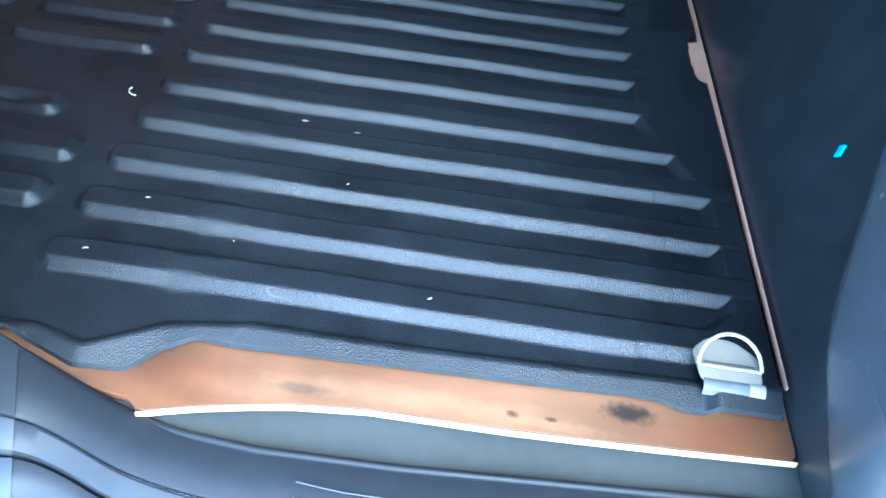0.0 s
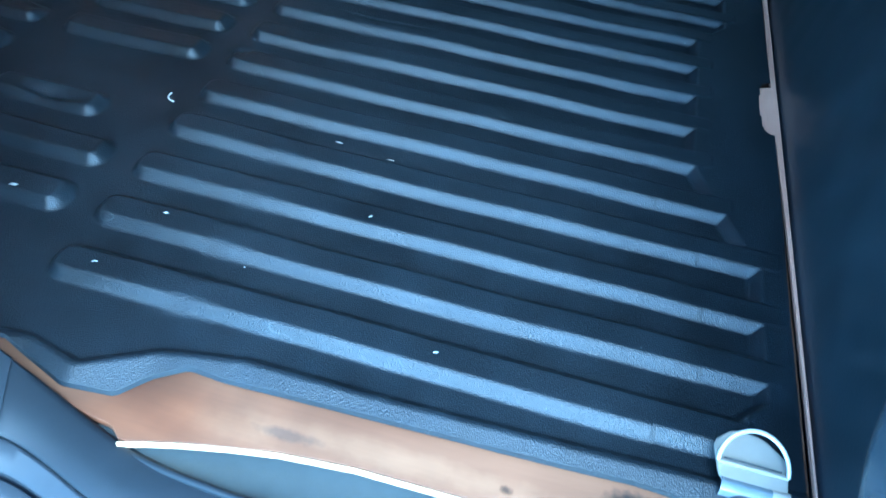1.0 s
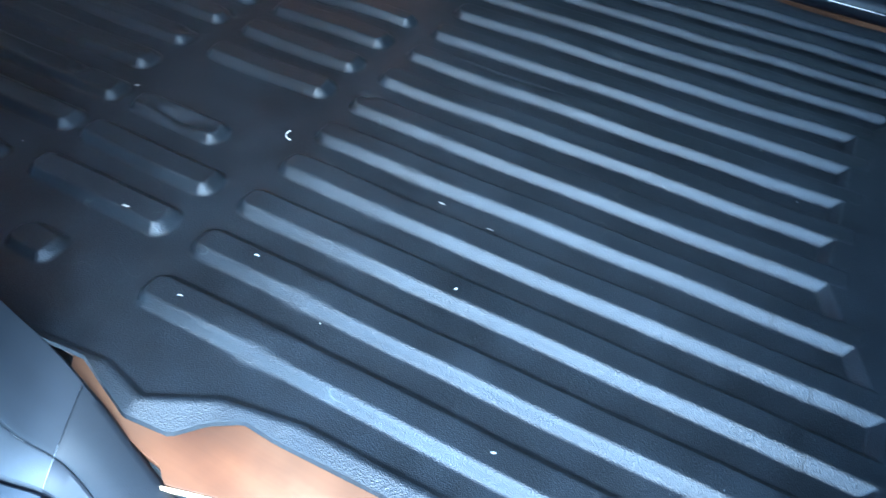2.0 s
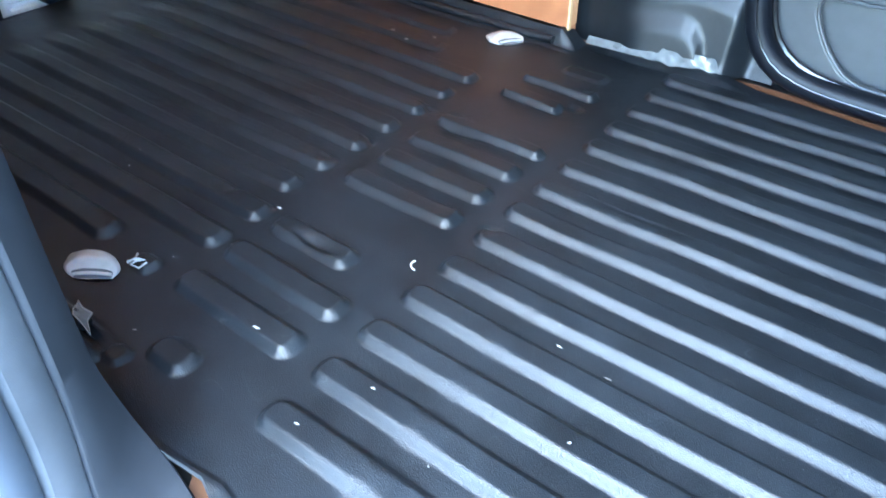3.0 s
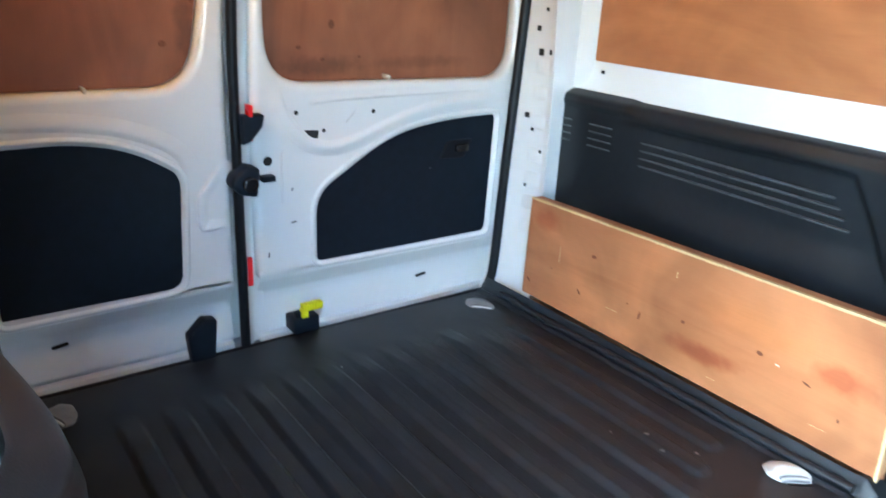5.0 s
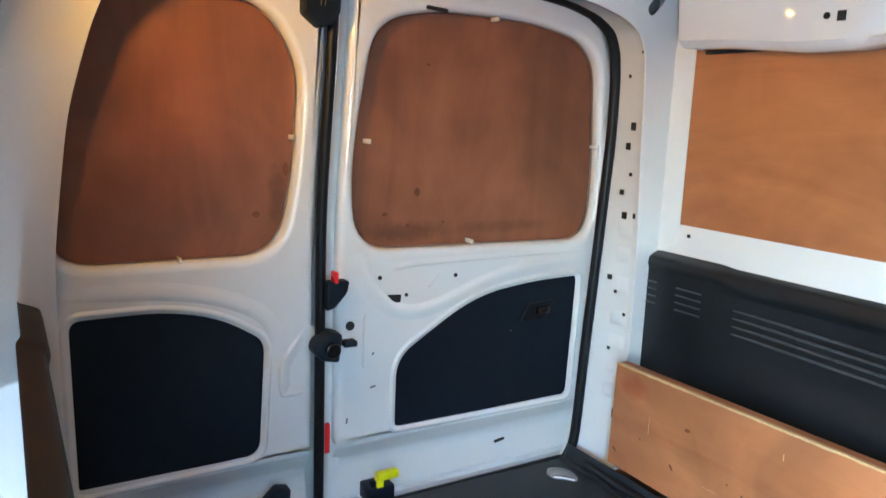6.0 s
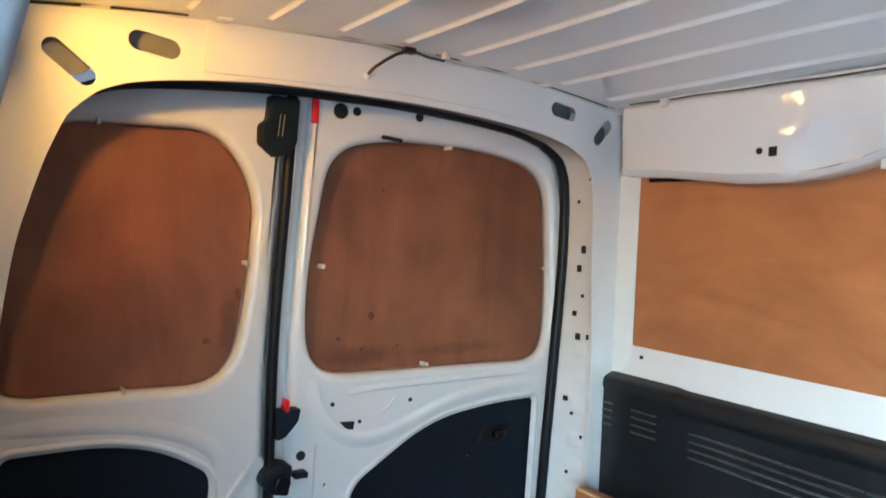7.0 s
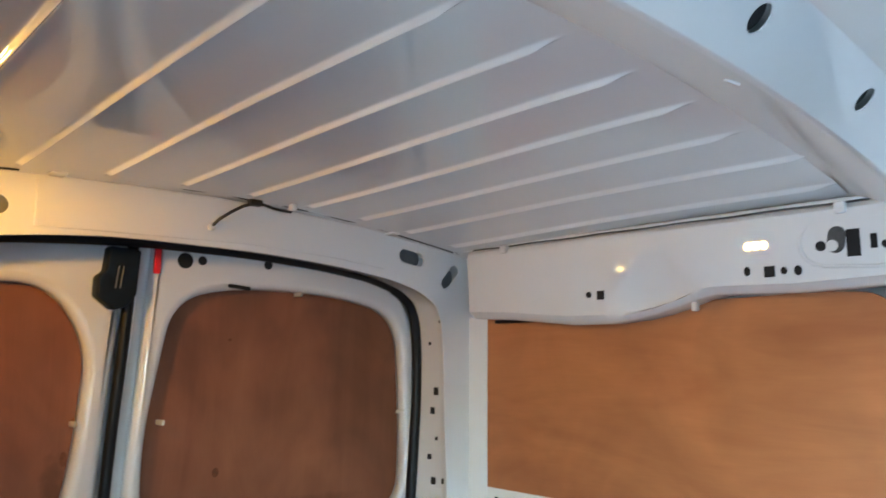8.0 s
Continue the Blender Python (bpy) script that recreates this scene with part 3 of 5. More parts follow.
def side_wall(far):
    """A side wall above the plastic lining: sloping white ledge, boarded window, rail box under the roof."""
    s = 1 if far else -1
    f = (lambda y: y) if far else (lambda y: 0.06 - y)
    w = thing("side_wall_frame", "white painted steel side wall with ledge and roof rail", "wall", kind="structure")
    rows = [[(x, f(y), z) for x in np.linspace(0.118, 1.34 if far else 1.2, 24)] for y, z in
            ((0.74, 0.46), (0.70, 0.505), (0.699, 0.513), (0.708, 0.552), (0.7135, 0.589), (0.716, 0.596), (0.735, 0.600))]
    part("ledge", strip(rows), WHITE, w)
    xs = np.array([0.186, 0.19, 0.30, 0.46, 0.55, 0.605, 0.65, 0.687, 0.73, 0.763, 0.80, 0.905, 1.04, 1.34, 1.95])
    zb = np.array([0.974, 0.974, 0.968, 0.953, 0.953, 0.959, 0.968, 0.978, 0.992, 0.998, 0.998, 0.995, 1.0, 1.0, 1.0])
    x2 = np.sort(np.concatenate((np.linspace(0.186, 1.95, 150), xs)))
    z2 = np.interp(x2, xs, zb)
    dent = np.maximum(0, np.abs(x2 - 0.655) - 0.025) / 0.085
    prof = []
    for k in range(20):
        u = k / 19
        prof.append([(x, f(0.630 - 0.008 * u + 0.028 * max(0.0, 1 - u / 0.78 - d)), z0 + (1.118 - z0) * u) for x, z0, d in zip(x2, z2, dent)])
    under = [[(x, f(y), z0 + dz) for x, z0 in zip(x2, z2)] for y, dz in ((0.735, 0.004), (0.70, 0.002), (0.654, 0.0), (0.646, 0.002), (0.636, 0.010))]
    top = [[(x, f(0.628), 1.126) for x in x2], [(x, f(0.645), 1.131) for x in x2], [(x, f(0.675), 1.133) for x in x2]]
    part("roof_rail", strip(under + prof[2:] + top), WHITE, w)
    cap = [[(0.187, f(y), z) for y in (0.629, 0.66, 0.70, 0.735)] for z in (0.975, 1.02, 1.07, 1.12)]
    part("rail_end", strip(cap), WHITE, w)
    part("rail_joint", tube([(x, f(0.630), 1.1315) for x in np.linspace(0.17, 1.5, 20)], 0.0045, 6), WHITE, w)
    # grey shadow along the roof joint, drawn as a thin tube
    part("joint_gap_shade", tube([(x, f(0.6268), 1.1285 + 0.0008 * math.sin(37 * x)) for x in np.linspace(0.2, 1.4, 40)], 0.0018, 6), HOLLOW, w)
    part("window_jamb", strip([[(0.118, f(0.70), z) for z in (0.45, 0.6, 1.0)], [(0.155, f(0.706), z) for z in (0.45, 0.6, 1.0)],
                               [(0.165, f(0.712), z) for z in (0.45, 0.6, 1.0)], [(0.168, f(0.735), z) for z in (0.45, 0.6, 1.0)]]), WHITE, w)
    if far:
        # front post of the boarded window
        part("window_post", strip([[(x, y, z) for z in (0.5, 0.6, 0.8, 1.01)] for x, y in ((1.02, 0.735), (1.022, 0.712), (1.03, 0.70), (1.25, 0.69), (1.34, 0.70), (1.35, 0.75))]), WHITE, w)
        for x, z, a, b in ((0.517, 1.010, 0.006, 0.006), (0.834, 1.032, 0.005, 0.008), (0.894, 1.029, 0.005, 0.006), (0.916, 1.028, 0.006, 0.008), (0.925, 1.106, 0.006, 0.004), (0.952, 1.063, 0.008, 0.008), (1.042, 1.058, 0.005, 0.006)):
            part("punched_hole", plate(circle(x, z, b, 12, a / b), thick=0.002, plane=XZ, level=-0.6235), HOLE, w)
        for x, z, a, b in ((0.544, 1.008, 0.0075, 0.0085), (0.871, 1.029, 0.0085, 0.009), (0.999, 1.064, 0.0095, 0.021), (1.027, 1.064, 0.0045, 0.011)):
            part("punched_hole", plate([(x - a, z - b), (x + a, z - b), (x + a, z + b), (x - a, z + b)], thick=0.002, plane=XZ, level=-0.6235), HOLE, w)
        part("punched_hole", plate(slot(0.975, 1.071, 0.042, 0.026, 80), thick=0.002, plane=XZ, level=-0.6235), HOLLOW, w)
        part("hole_lip", plate(circle(0.969, 1.062, 0.009, 14), thick=0.002, plane=XZ, level=-0.6225), WHITE, w)
        # shadow in the gap under the rail, drawn as a near-black tube
        part("rail_gap_shadow", tube([(x, 0.704, 0.969) for x in np.linspace(0.20, 0.47, 8)], 0.004, 6), HOLE, w)
        part("pressed_ring", tube([(x, 0.6255, z) for x, z in slot(0.995, 1.066, 0.15, 0.075, -4)], 0.003, 6, closed=True), WHITE, w)
        for x, z in ((0.30, 1.127), (0.985, 1.124)):
            part("clip", box(x - 0.008, x + 0.008, 0.612, 0.63, z - 0.014, z + 0.004, 0.003), WHITE, w)
        part("clip", box(0.715, 0.727, 0.655, 0.667, 0.972, 0.99, 0.003), WHITE, w)
        part("screw", box(0.195, 0.203, 0.7045, 0.7085, 0.566, 0.574, 0.001), HOLE, w)
    else:
        zz = np.linspace(0.44, 1.13, 16)
        part("quarter_panel", strip([[(x, y + 0.045 * smooth(0.75, 1.13, z), z) for z in zz] for x, y in ((0.116, -0.640), (0.16, -0.646), (0.30, -0.652), (0.50, -0.655), (0.75, -0.655), (0.76, -0.69))]), WHITE, w)
    b = thing("window_board", "orange-brown plywood sheet blanking the side window", "board", "plywood window boards")
    outline = rounded([(0.166, 0.592), (1.03, 0.592), (1.03, 0.996), (0.9, 1.0), (0.166, 0.982)], [0.004, 0.004, 0.06, 0.01, 0.004])
    if not far:
        outline = [(-x, z) for x, z in outline][::-1]
    part("sheet", plate(outline, thick=0.006, bevel=0.0008, plane=XZ if far else XZN, level=-0.712 if far else f(0.712)), PLY_SIDE, b)


def bulkhead():
    w = thing("bulkhead", "black moulded bulkhead panel with shallow vertical flutes", "bulkhead", kind="structure")
    ys = np.linspace(-0.70, 0.72, 420)
    zs = np.linspace(-0.02, 0.62, 24)
    Y, Z = np.meshgrid(ys, zs, indexing="ij")
    X = 1.966 + 0.0005 * np.sin((Y + 0.35 * Z) * 2 * math.pi / 0.06) * smooth(0.03, 0.1, Z) + 0.012 * smooth(0.0, 0.3, Z)
    part("panel", grid_mesh("panel", np.stack((X, Y, Z), -1)), BULK, w)
    # smooth moulded cover beside the open door, wider above than at the floor
    zz = np.linspace(-0.06, 0.62, 50)
    u = np.linspace(0, 1, 40)
    Zp, U = np.meshgrid(zz, u, indexing="ij")
    y0 = np.interp(Zp, [-0.06, 0.0, 0.03, 0.10, 0.27, 0.6, 1.15], [-0.575, -0.57, -0.548, -0.43, -0.32, -0.27, -0.25])
    for _ in range(6):
        y0[1:-1] = (y0[:-2] + 2 * y0[1:-1] + y0[2:]) / 4
    Yp = y0 + (-0.715 - y0) * U
    Xp = 1.974 + 0.012 * smooth(0.0, 0.3, Zp) - 0.034 * smooth(0.0, 0.10, y0 - Yp) * smooth(-0.06, 0.12, Zp) + 0.16 * smooth(-0.60, -0.76, Yp) ** 1.5
    part("door_post", grid_mesh("door_post", np.stack((Xp, Yp, Zp), -1)), POST, w, "smooth dark plastic cover beside the open door")
    part("back", box(2.0, 2.02, -0.70, 0.76, -0.1, 0.62), BULK, w)
    part("top_rail", tube([(1.99, y, 0.625) for y in np.linspace(-0.70, 0.74, 12)], 0.016, 10), BULK, w)
    # unseen upper bulkhead, added to block front light from the rear
    part("upper_panel", box(1.985, 2.01, -0.70, 0.76, 0.62, 1.22, 0.006), BULK, w)
    # the cab ahead is unseen; this plain shell is added
    c = thing("cab_shell", "plain dark lower shell of the open cab ahead of the bulkhead", "cab", kind="structure")
    part("dashboard", box(2.75, 3.15, -0.72, 0.76, -0.1, 0.50, 0.05, 4), TRIM, c)
    part("side", box(2.02, 3.15, 0.76, 0.80, -0.1, 0.45, 0.01), WHITE, c)
    part("side", box(2.02, 3.15, -0.76, -0.72, -0.1, 0.45, 0.01), WHITE, c)
    part("cab_floor", box(2.02, 3.15, -0.72, 0.76, -0.12, -0.1, 0.002), TRIM, c)
    st = thing("blue_sticker", "small blue streaked sticker on the black bulkhead", "sticker")
    for k in range(3):
        y, z = -0.374 - 0.0022 * k, 0.184 + 0.002 * k
        part("streak", plate([(y, z), (y + 0.0009, z + 0.001), (y + 0.0007, z + 0.012), (y - 0.0002, z + 0.012)], thick=0.003, plane=Matrix(((0, 0, -1, 0), (1, 0, 0, 0), (0, 1, 0, 0), (0, 0, 0, 1))), level=-1.951), BLUE, st)



shell()
ceiling()
roof_bow()
rear_frame()
side_wall(True)
side_wall(False)
bulkhead()


# ---- the floor ----
PITCH, FIRST = 0.0765, -0.463


def liner_height(X, Y):
    """Height of the moulded liner: rows of raised round-ended ribs, turned-up edges, slight waves."""
    H = np.zeros_like(X)

    def rib(x0, x1, c, h=0.0112, wide=1.0, fade=0.0):
        """A round-ended rib: broad flank towards the door, flat top, steep flank away from it."""
        nonlocal H
        c = c + 0.0007 * np.sin(9 * X + 40 * c) + 0.0004 * np.sin(23 * X + 90 * c)
        lo, hi = c - 0.0155 * wide, c + 0.0345 * wide
        r = min(0.021 * wide, 0.45 * (x1 - x0))
        qx = np.maximum(np.maximum(x0 + r - X, X - (x1 - r)), 0)
        qn, qf = np.maximum(lo + r - Y, 0), np.maximum(Y - (hi - r), 0)
        qy = np.maximum(qn, qf)
        d = np.hypot(qx, qy)
        turn = (qx / np.maximum(d, 1e-6)) ** 2
        w = np.where(qn > 0, 0.0130, 0.0115)
        w = np.where(X > 0.5 * (x0 + x1), w + (0.0175 - w) * turn, w + (0.0110 - w) * turn) * min(1, wide)
        t = np.clip((r - d) / w, 0, 1)
        soft = np.where(qn > 0, 0.75, 0.35)
        soft = soft + (0.95 - soft) * turn
        up = h * (soft * t * t * (3 - 2 * t) + (1 - soft) * t)
        if fade:
            up = up * smooth(x0, x0 + fade, X)
        H = np.maximum(H, up)

    ends = [1.875, 1.915, 1.915, 1.91, 1.86, 1.836, 1.834, 1.834, 1.834, 1.834, 1.87, 1.88, 1.88, 1.88]
    for i in range(14):
        c = FIRST + PITCH * i
        # long front ribs run into the raised strip by the bulkhead, set back a little near it
        rib(1.232, ends[i] - 0.035, c)
        rib(1.3, ends[i] + 0.05, c + 0.0008, 0.0112, 0.975)
        if i in (1, 2, 5, 6, 7, 8):
            rib(0.995, 1.204, c, 0.0112, 1.0 if i != 8 else 0.75)
        if i in (3, 10, 11):
            rib(1.0 if i == 3 else 1.02, 1.148 if i != 11 else 1.178, c, 0.0108, 0.95 if i == 3 else 0.8)
        if i == 12:
            rib(1.06, 1.16, c, 0.004)
        if i == 0:
            rib(1.065, 1.134, c - 0.014, 0.009, 0.95)
            rib(1.03, 1.068, c - 0.05, 0.006, 0.7)
        front = {0: 0.80, 1: 0.855, 11: 0.83, 12: 0.80}.get(i, 0.965 if i > 3 else 0.985)
        if 0 < i < 13:
            rib(0.15 if i < 11 else 0.2, front, c, 0.0108 if i < 11 else 0.007, 1.0, 0.13)
    rib(0.915, 0.962, -0.396, 0.008, 0.75)
    # the step at the front, shaped round the hooks
    edge = np.interp(Y, [-0.6, -0.44, -0.41, -0.24, -0.08, 0.22, 0.28, 0.6], [1.89, 1.89, 1.92, 1.92, 1.845, 1.845, 1.885, 1.885])
    H = np.maximum(H, 0.0105 * smooth(edge - 0.010, edge + 0.006, X))
    # crushed dent across one short rib, and a shallow one in the next
    H = H - 0.010 * np.exp(-((((X - 1.085) + 0.9 * (Y + 0.232)) / 0.034) ** 2 + (((Y + 0.229) - 0.12 * (X - 1.085)) / 0.0105) ** 2))
    H = H - 0.003 * np.exp(-(((X - 1.14) / 0.02) ** 2 + ((Y - 0.302) / 0.012) ** 2))
    # crushed corners and crumpled rib ends
    for x, y, rx, ry, a in ((1.246, -0.054, 0.012, 0.010, 0.008), (1.012, 0.176, 0.012, 0.010, 0.007), (0.945, -0.060, 0.012, 0.012, 0.007), (0.952, 0.022, 0.010, 0.010, 0.006), (0.958, 0.170, 0.016, 0.007, 0.006),
                            (1.15, 0.405, 0.010, 0.016, 0.006), (1.16, 0.335, 0.012, 0.010, 0.005), (1.05, 0.135, 0.030, 0.005, 0.004), (0.90, -0.215, 0.010, 0.012, 0.005), (1.40, 0.09, 0.06, 0.006, 0.0025), (1.60, -0.05, 0.09, 0.005, 0.002)):
        H = H - a * np.exp(-(((X - x) / rx) ** 2 + ((Y - y) / ry) ** 2))
    # turned-up edges beside the boards
    near = np.interp(X, [0, 1.0, 1.04, 2], [1, 1, 0, 0])
    H = H + near * (0.034 * smooth(0.540, 0.556, Y) + 0.034 * smooth(-0.506, -0.524, Y))
    H = H + near * 0.006 * (np.exp(-((Y - 0.531) / 0.006) ** 2) + np.exp(-((Y + 0.497) / 0.006) ** 2))
    # the rolled shoulder along the door side
    line = np.interp(X, [1.0, 1.2, 1.271, 1.323, 1.386, 1.462, 1.649, 1.84, 1.97], [-0.56, -0.548, -0.540, -0.552, -0.519, -0.506, -0.503, -0.497, -0.495])
    on = smooth(1.1, 1.28, X)
    H = H + on * 0.0045 * smooth(line + 0.003, line - 0.004, Y) - on * 0.010 * np.clip((line - 0.008 - Y) / 0.024, 0, 1.3)
    # far side by the door
    H = H + smooth(1.04, 1.1, X) * (1 - smooth(1.3, 1.4, X)) * 0.012 * smooth(0.566, 0.59, Y)
    waves = 0.0012 * np.sin(3.1 * X + 2.2) * np.sin(6.0 * Y + 0.7) + 0.0007 * np.sin(17 * X + 9 * Y) + 0.0005 * np.sin(31 * X - 23 * Y + 1)
    bumps = np.zeros_like(X)
    rng = np.random.RandomState(5)
    for _ in range(60):
        x, y, r, a = rng.uniform(0.1, 1.9), rng.uniform(-0.5, 0.55), rng.uniform(0.008, 0.03), rng.uniform(-0.0008, 0.0012)
        bumps += a * np.exp(-(((X - x) / (r * 2.0)) ** 2 + ((Y - y) / r) ** 2))
    return H + waves + bumps


def floor():
    base = plate(rounded([(0.02, -0.545), (1.228, -0.545), (1.242, -0.566), (1.285, -0.577), (1.340, -0.588), (1.361, -0.592), (1.377, -0.593), (1.389, -0.605), (1.438, -0.591), (1.520, -0.575), (1.584, -0.569),
                          (1.710, -0.568), (1.834, -0.563), (1.9635, -0.556), (1.9635, 0.66), (1.3, 0.66), (1.3, 0.64), (0.02, 0.64)], 0.008, 3), thick=0.009, bevel=0.0004, plane=XY, level=-0.0125)
    fl = tagged(part("floor", base, PLY_FLOOR), "worn orange plywood floor sheet under the black liner", "floor", kind="structure")
    # pale sawn edge of the sheet along the door side
    edge = [(1.389, -0.606), (1.412, -0.599), (1.438, -0.592), (1.48, -0.583), (1.520, -0.576), (1.584, -0.570), (1.710, -0.569), (1.834, -0.564), (1.9635, -0.557)]
    e = strip([[(x, y - 0.0006, -0.0123) for x, y in edge], [(x, y - 0.0016, -0.0126) for x, y in edge], [(x, y - 0.0022, -0.0190) for x, y in edge]])
    part("sawn_edge", e, EDGE, fl, "pale sawn edge of the plywood")
    # raised strip of board that shows along the bulkhead and in the liner's notch
    part("front_strip", plate([(1.9606, -0.49), (1.9628, -0.49), (1.9628, 0.60), (1.9545, 0.60), (1.9545, 0.145), (1.934, 0.135), (1.934, 0.022), (1.9545, 0.012), (1.9580, -0.15), (1.9596, -0.34)], thick=0.006, bevel=0.0008, plane=XY, level=0.0045), STRIP, fl, "pale pinkish board strip by the bulkhead")

    xs = np.concatenate((np.linspace(0.02, 0.9, 190), np.linspace(0.9, 1.3, 170)[1:], np.linspace(1.3, 1.8, 90)[1:], np.linspace(1.8, 1.953, 70)[1:]))
    v = np.linspace(0, 1, 640)
    near = np.interp(xs, [0.0, 1.0, 1.04, 1.19, 1.25, 1.320, 1.364, 1.388, 1.416, 1.446, 1.55, 1.696, 1.811, 1.843, 1.863, 1.962], [-0.524, -0.524, -0.545, -0.556, -0.551, -0.576, -0.569, -0.546, -0.531, -0.532, -0.528, -0.524, -0.520, -0.521, -0.527, -0.525])
    far = np.interp(xs, [0.0, 0.985, 1.01, 1.2, 1.31, 1.40, 1.6, 1.96], [0.556, 0.556, 0.592, 0.602, 0.615, 0.616, 0.598, 0.592])
    X = np.repeat(xs[:, None], len(v), 1)
    Y = near[:, None] + (far - near)[:, None] * v[None, :]
    Z = liner_height(X, Y)
    # a thin turned-down border gives the sheet its thickness
    Z[:, 0] -= 0.004
    Z[:, -1] -= 0.004
    Z[0] -= 0.006
    Z[-1] -= 0.005
    t = thing("floor_liner", "black pebble-grained plastic load liner with raised ribs, dusty and scratched", "floor liner")
    for y in (0.5385, -0.5045):
        pts = [(x, y + 0.0012 * math.sin(19 * x) + 0.0008 * math.sin(47 * x), 0.013 + 0.0012 * math.sin(13 * x + 1)) for x in np.linspace(0.10, 0.99, 70)]
        part("edge_roll", tube(pts, 0.0085, 10), LINER, t, "rolled black edge beside the board")
    cuts = [0, int(np.searchsorted(xs, 0.992)), int(np.searchsorted(xs, 1.222)), len(xs) - 1]
    for k, name in enumerate(("rear_field", "middle_field", "front_field")):
        rows = slice(cuts[k], cuts[k + 1] + 1)
        me = grid_mesh(name, np.stack((X[rows], Y[rows], Z[rows]), -1))
        if k == 2:
            # notch in the front edge that shows the board below
            bm = bmesh.new()
            bm.from_mesh(me)
            kill = []
            for f in bm.faces:
                m = f.calc_center_median()
                side = 0.062 if m.y > 0.08 else 0.064
                if abs(m.y - 0.08) < side and ((m.y - 0.08) / side) ** 4 + (min(m.x - 1.958, 0) / 0.024) ** 4 < 1:
                    kill.append(f)
            bmesh.ops.delete(bm, geom=kill, context="FACES")
            me = bm
        part(name, me, LINER, t)


def hook(x, y, turn, lift, label):
    """A lashing eye: a pressed steel cap through the liner with a wire ring."""
    t = thing("lashing_ring", label, "lashing ring", "floor lashing rings", at=(x, y, 0))
    t.rotation_euler = (0, 0, radians(turn))
    bm = bmesh.new()
    bmesh.ops.create_icosphere(bm, subdivisions=4, radius=1.0)
    facing = Vector((0.62, -0.62, 0.48)).normalized()
    for v in bm.verts:
        d = v.co.dot(facing)
        k = 1 + 0.05 * math.sin(5 * v.co.x + 3 * v.co.z) + 0.03 * math.sin(9 * v.co.y + 2)
        if d > 0.30:
            v.co -= facing * (d - 0.30)
        v.co = Vector((v.co.x * 0.040 * k, v.co.y * 0.028 * k, max(v.co.z, -0.3) * 0.013 * (0.55 + 0.45 * lift)))
        v.co.z += 0.006 * lift
    part("cap", bm, ZINC if lift == 1.0 else DULL, t, "bright pressed steel cap" if lift == 1.0 else "dull pressed steel cap")
    turn_to = facing.to_track_quat("Z", "Y").to_matrix().to_4x4()
    spread = Matrix.Diagonal((0.040, 0.028, 0.013 * (0.55 + 0.45 * lift), 1))
    # flat plate whose darker grey paints in the shaded pocket under the cap
    me = plate(rounded([(-0.62, -0.62), (0.62, -0.62), (0.80, -0.05), (0.4, 0.14), (-0.4, 0.14), (-0.80, -0.05)], 0.2, 4), thick=0.03, plane=XY)
    me.transform(Matrix.Translation((0, 0, 0.006 * lift)) @ spread @ Matrix.Translation(facing * 0.335) @ turn_to)
    part("pocket", me, GLOSS_GREY, t, "pocket below the cap, its shade put into darker steel")
    bar = [spread @ (facing * 0.38 + turn_to.to_3x3() @ Vector((x, -0.22 + 0.12 * math.cos(2 * x), 0))) for x in np.linspace(-0.7, 0.7, 9)]
    part("wire_ring", tube([p + Vector((0, 0, 0.006 * lift)) for p in bar], 0.0021, 8), ZINC, t, "bent steel wire ring")


def front_hook():
    t = thing("lashing_ring", "raised chrome lashing ring on a pressed steel tab in the corner", "lashing ring", "floor lashing rings", at=(1.903, -0.483, 0.005))
    tab = rounded([(-0.031, 0.016), (-0.026, -0.02), (0.03, -0.021), (0.032, 0.012), (0.012, 0.03), (-0.014, 0.032)], 0.008, 4)
    part("tab", plate(tab, thick=0.004, bevel=0.0015, plane=XY, level=0.010), CREAM, t, "pale cream plated tab")
    fall = ((-0.0175, 0.0098), (-0.0205, 0.0112), (-0.0235, 0.0112), (-0.0285, 0.0075), (-0.0300, 0.001))
    part("lip", strip([[(x, y, z) for x in np.linspace(-0.025, 0.017, 6)] for y, z in fall]), GLOSS_GREY, t, "glossy grey bent lip")
    part("lip", strip([[(x, y, z + 0.0008) for x in np.linspace(0.0165, 0.031, 4)] for y, z in fall]), CREAM, t, "pale end of the lip")
    pts = [(0.029 * math.cos(a), -0.006 + 0.032 * math.sin(a) * 0.8, 0.014 + 0.032 * math.sin(a) * 0.55) for a in (math.pi * k / 18 for k in range(19))]
    part("ring", tube(pts, 0.0019, 8), ZINC, t, "bent steel wire ring")
    part("bar", tube([(-0.029, -0.006, 0.0135), (0.029, -0.006, 0.0135)], 0.0019, 8), CREAM, t)
    part("groove", box(-0.024, 0.024, -0.0028, -0.0012, 0.0138, 0.0146, 0.0003, 1), HOLLOW, t, "dark groove behind the bar")


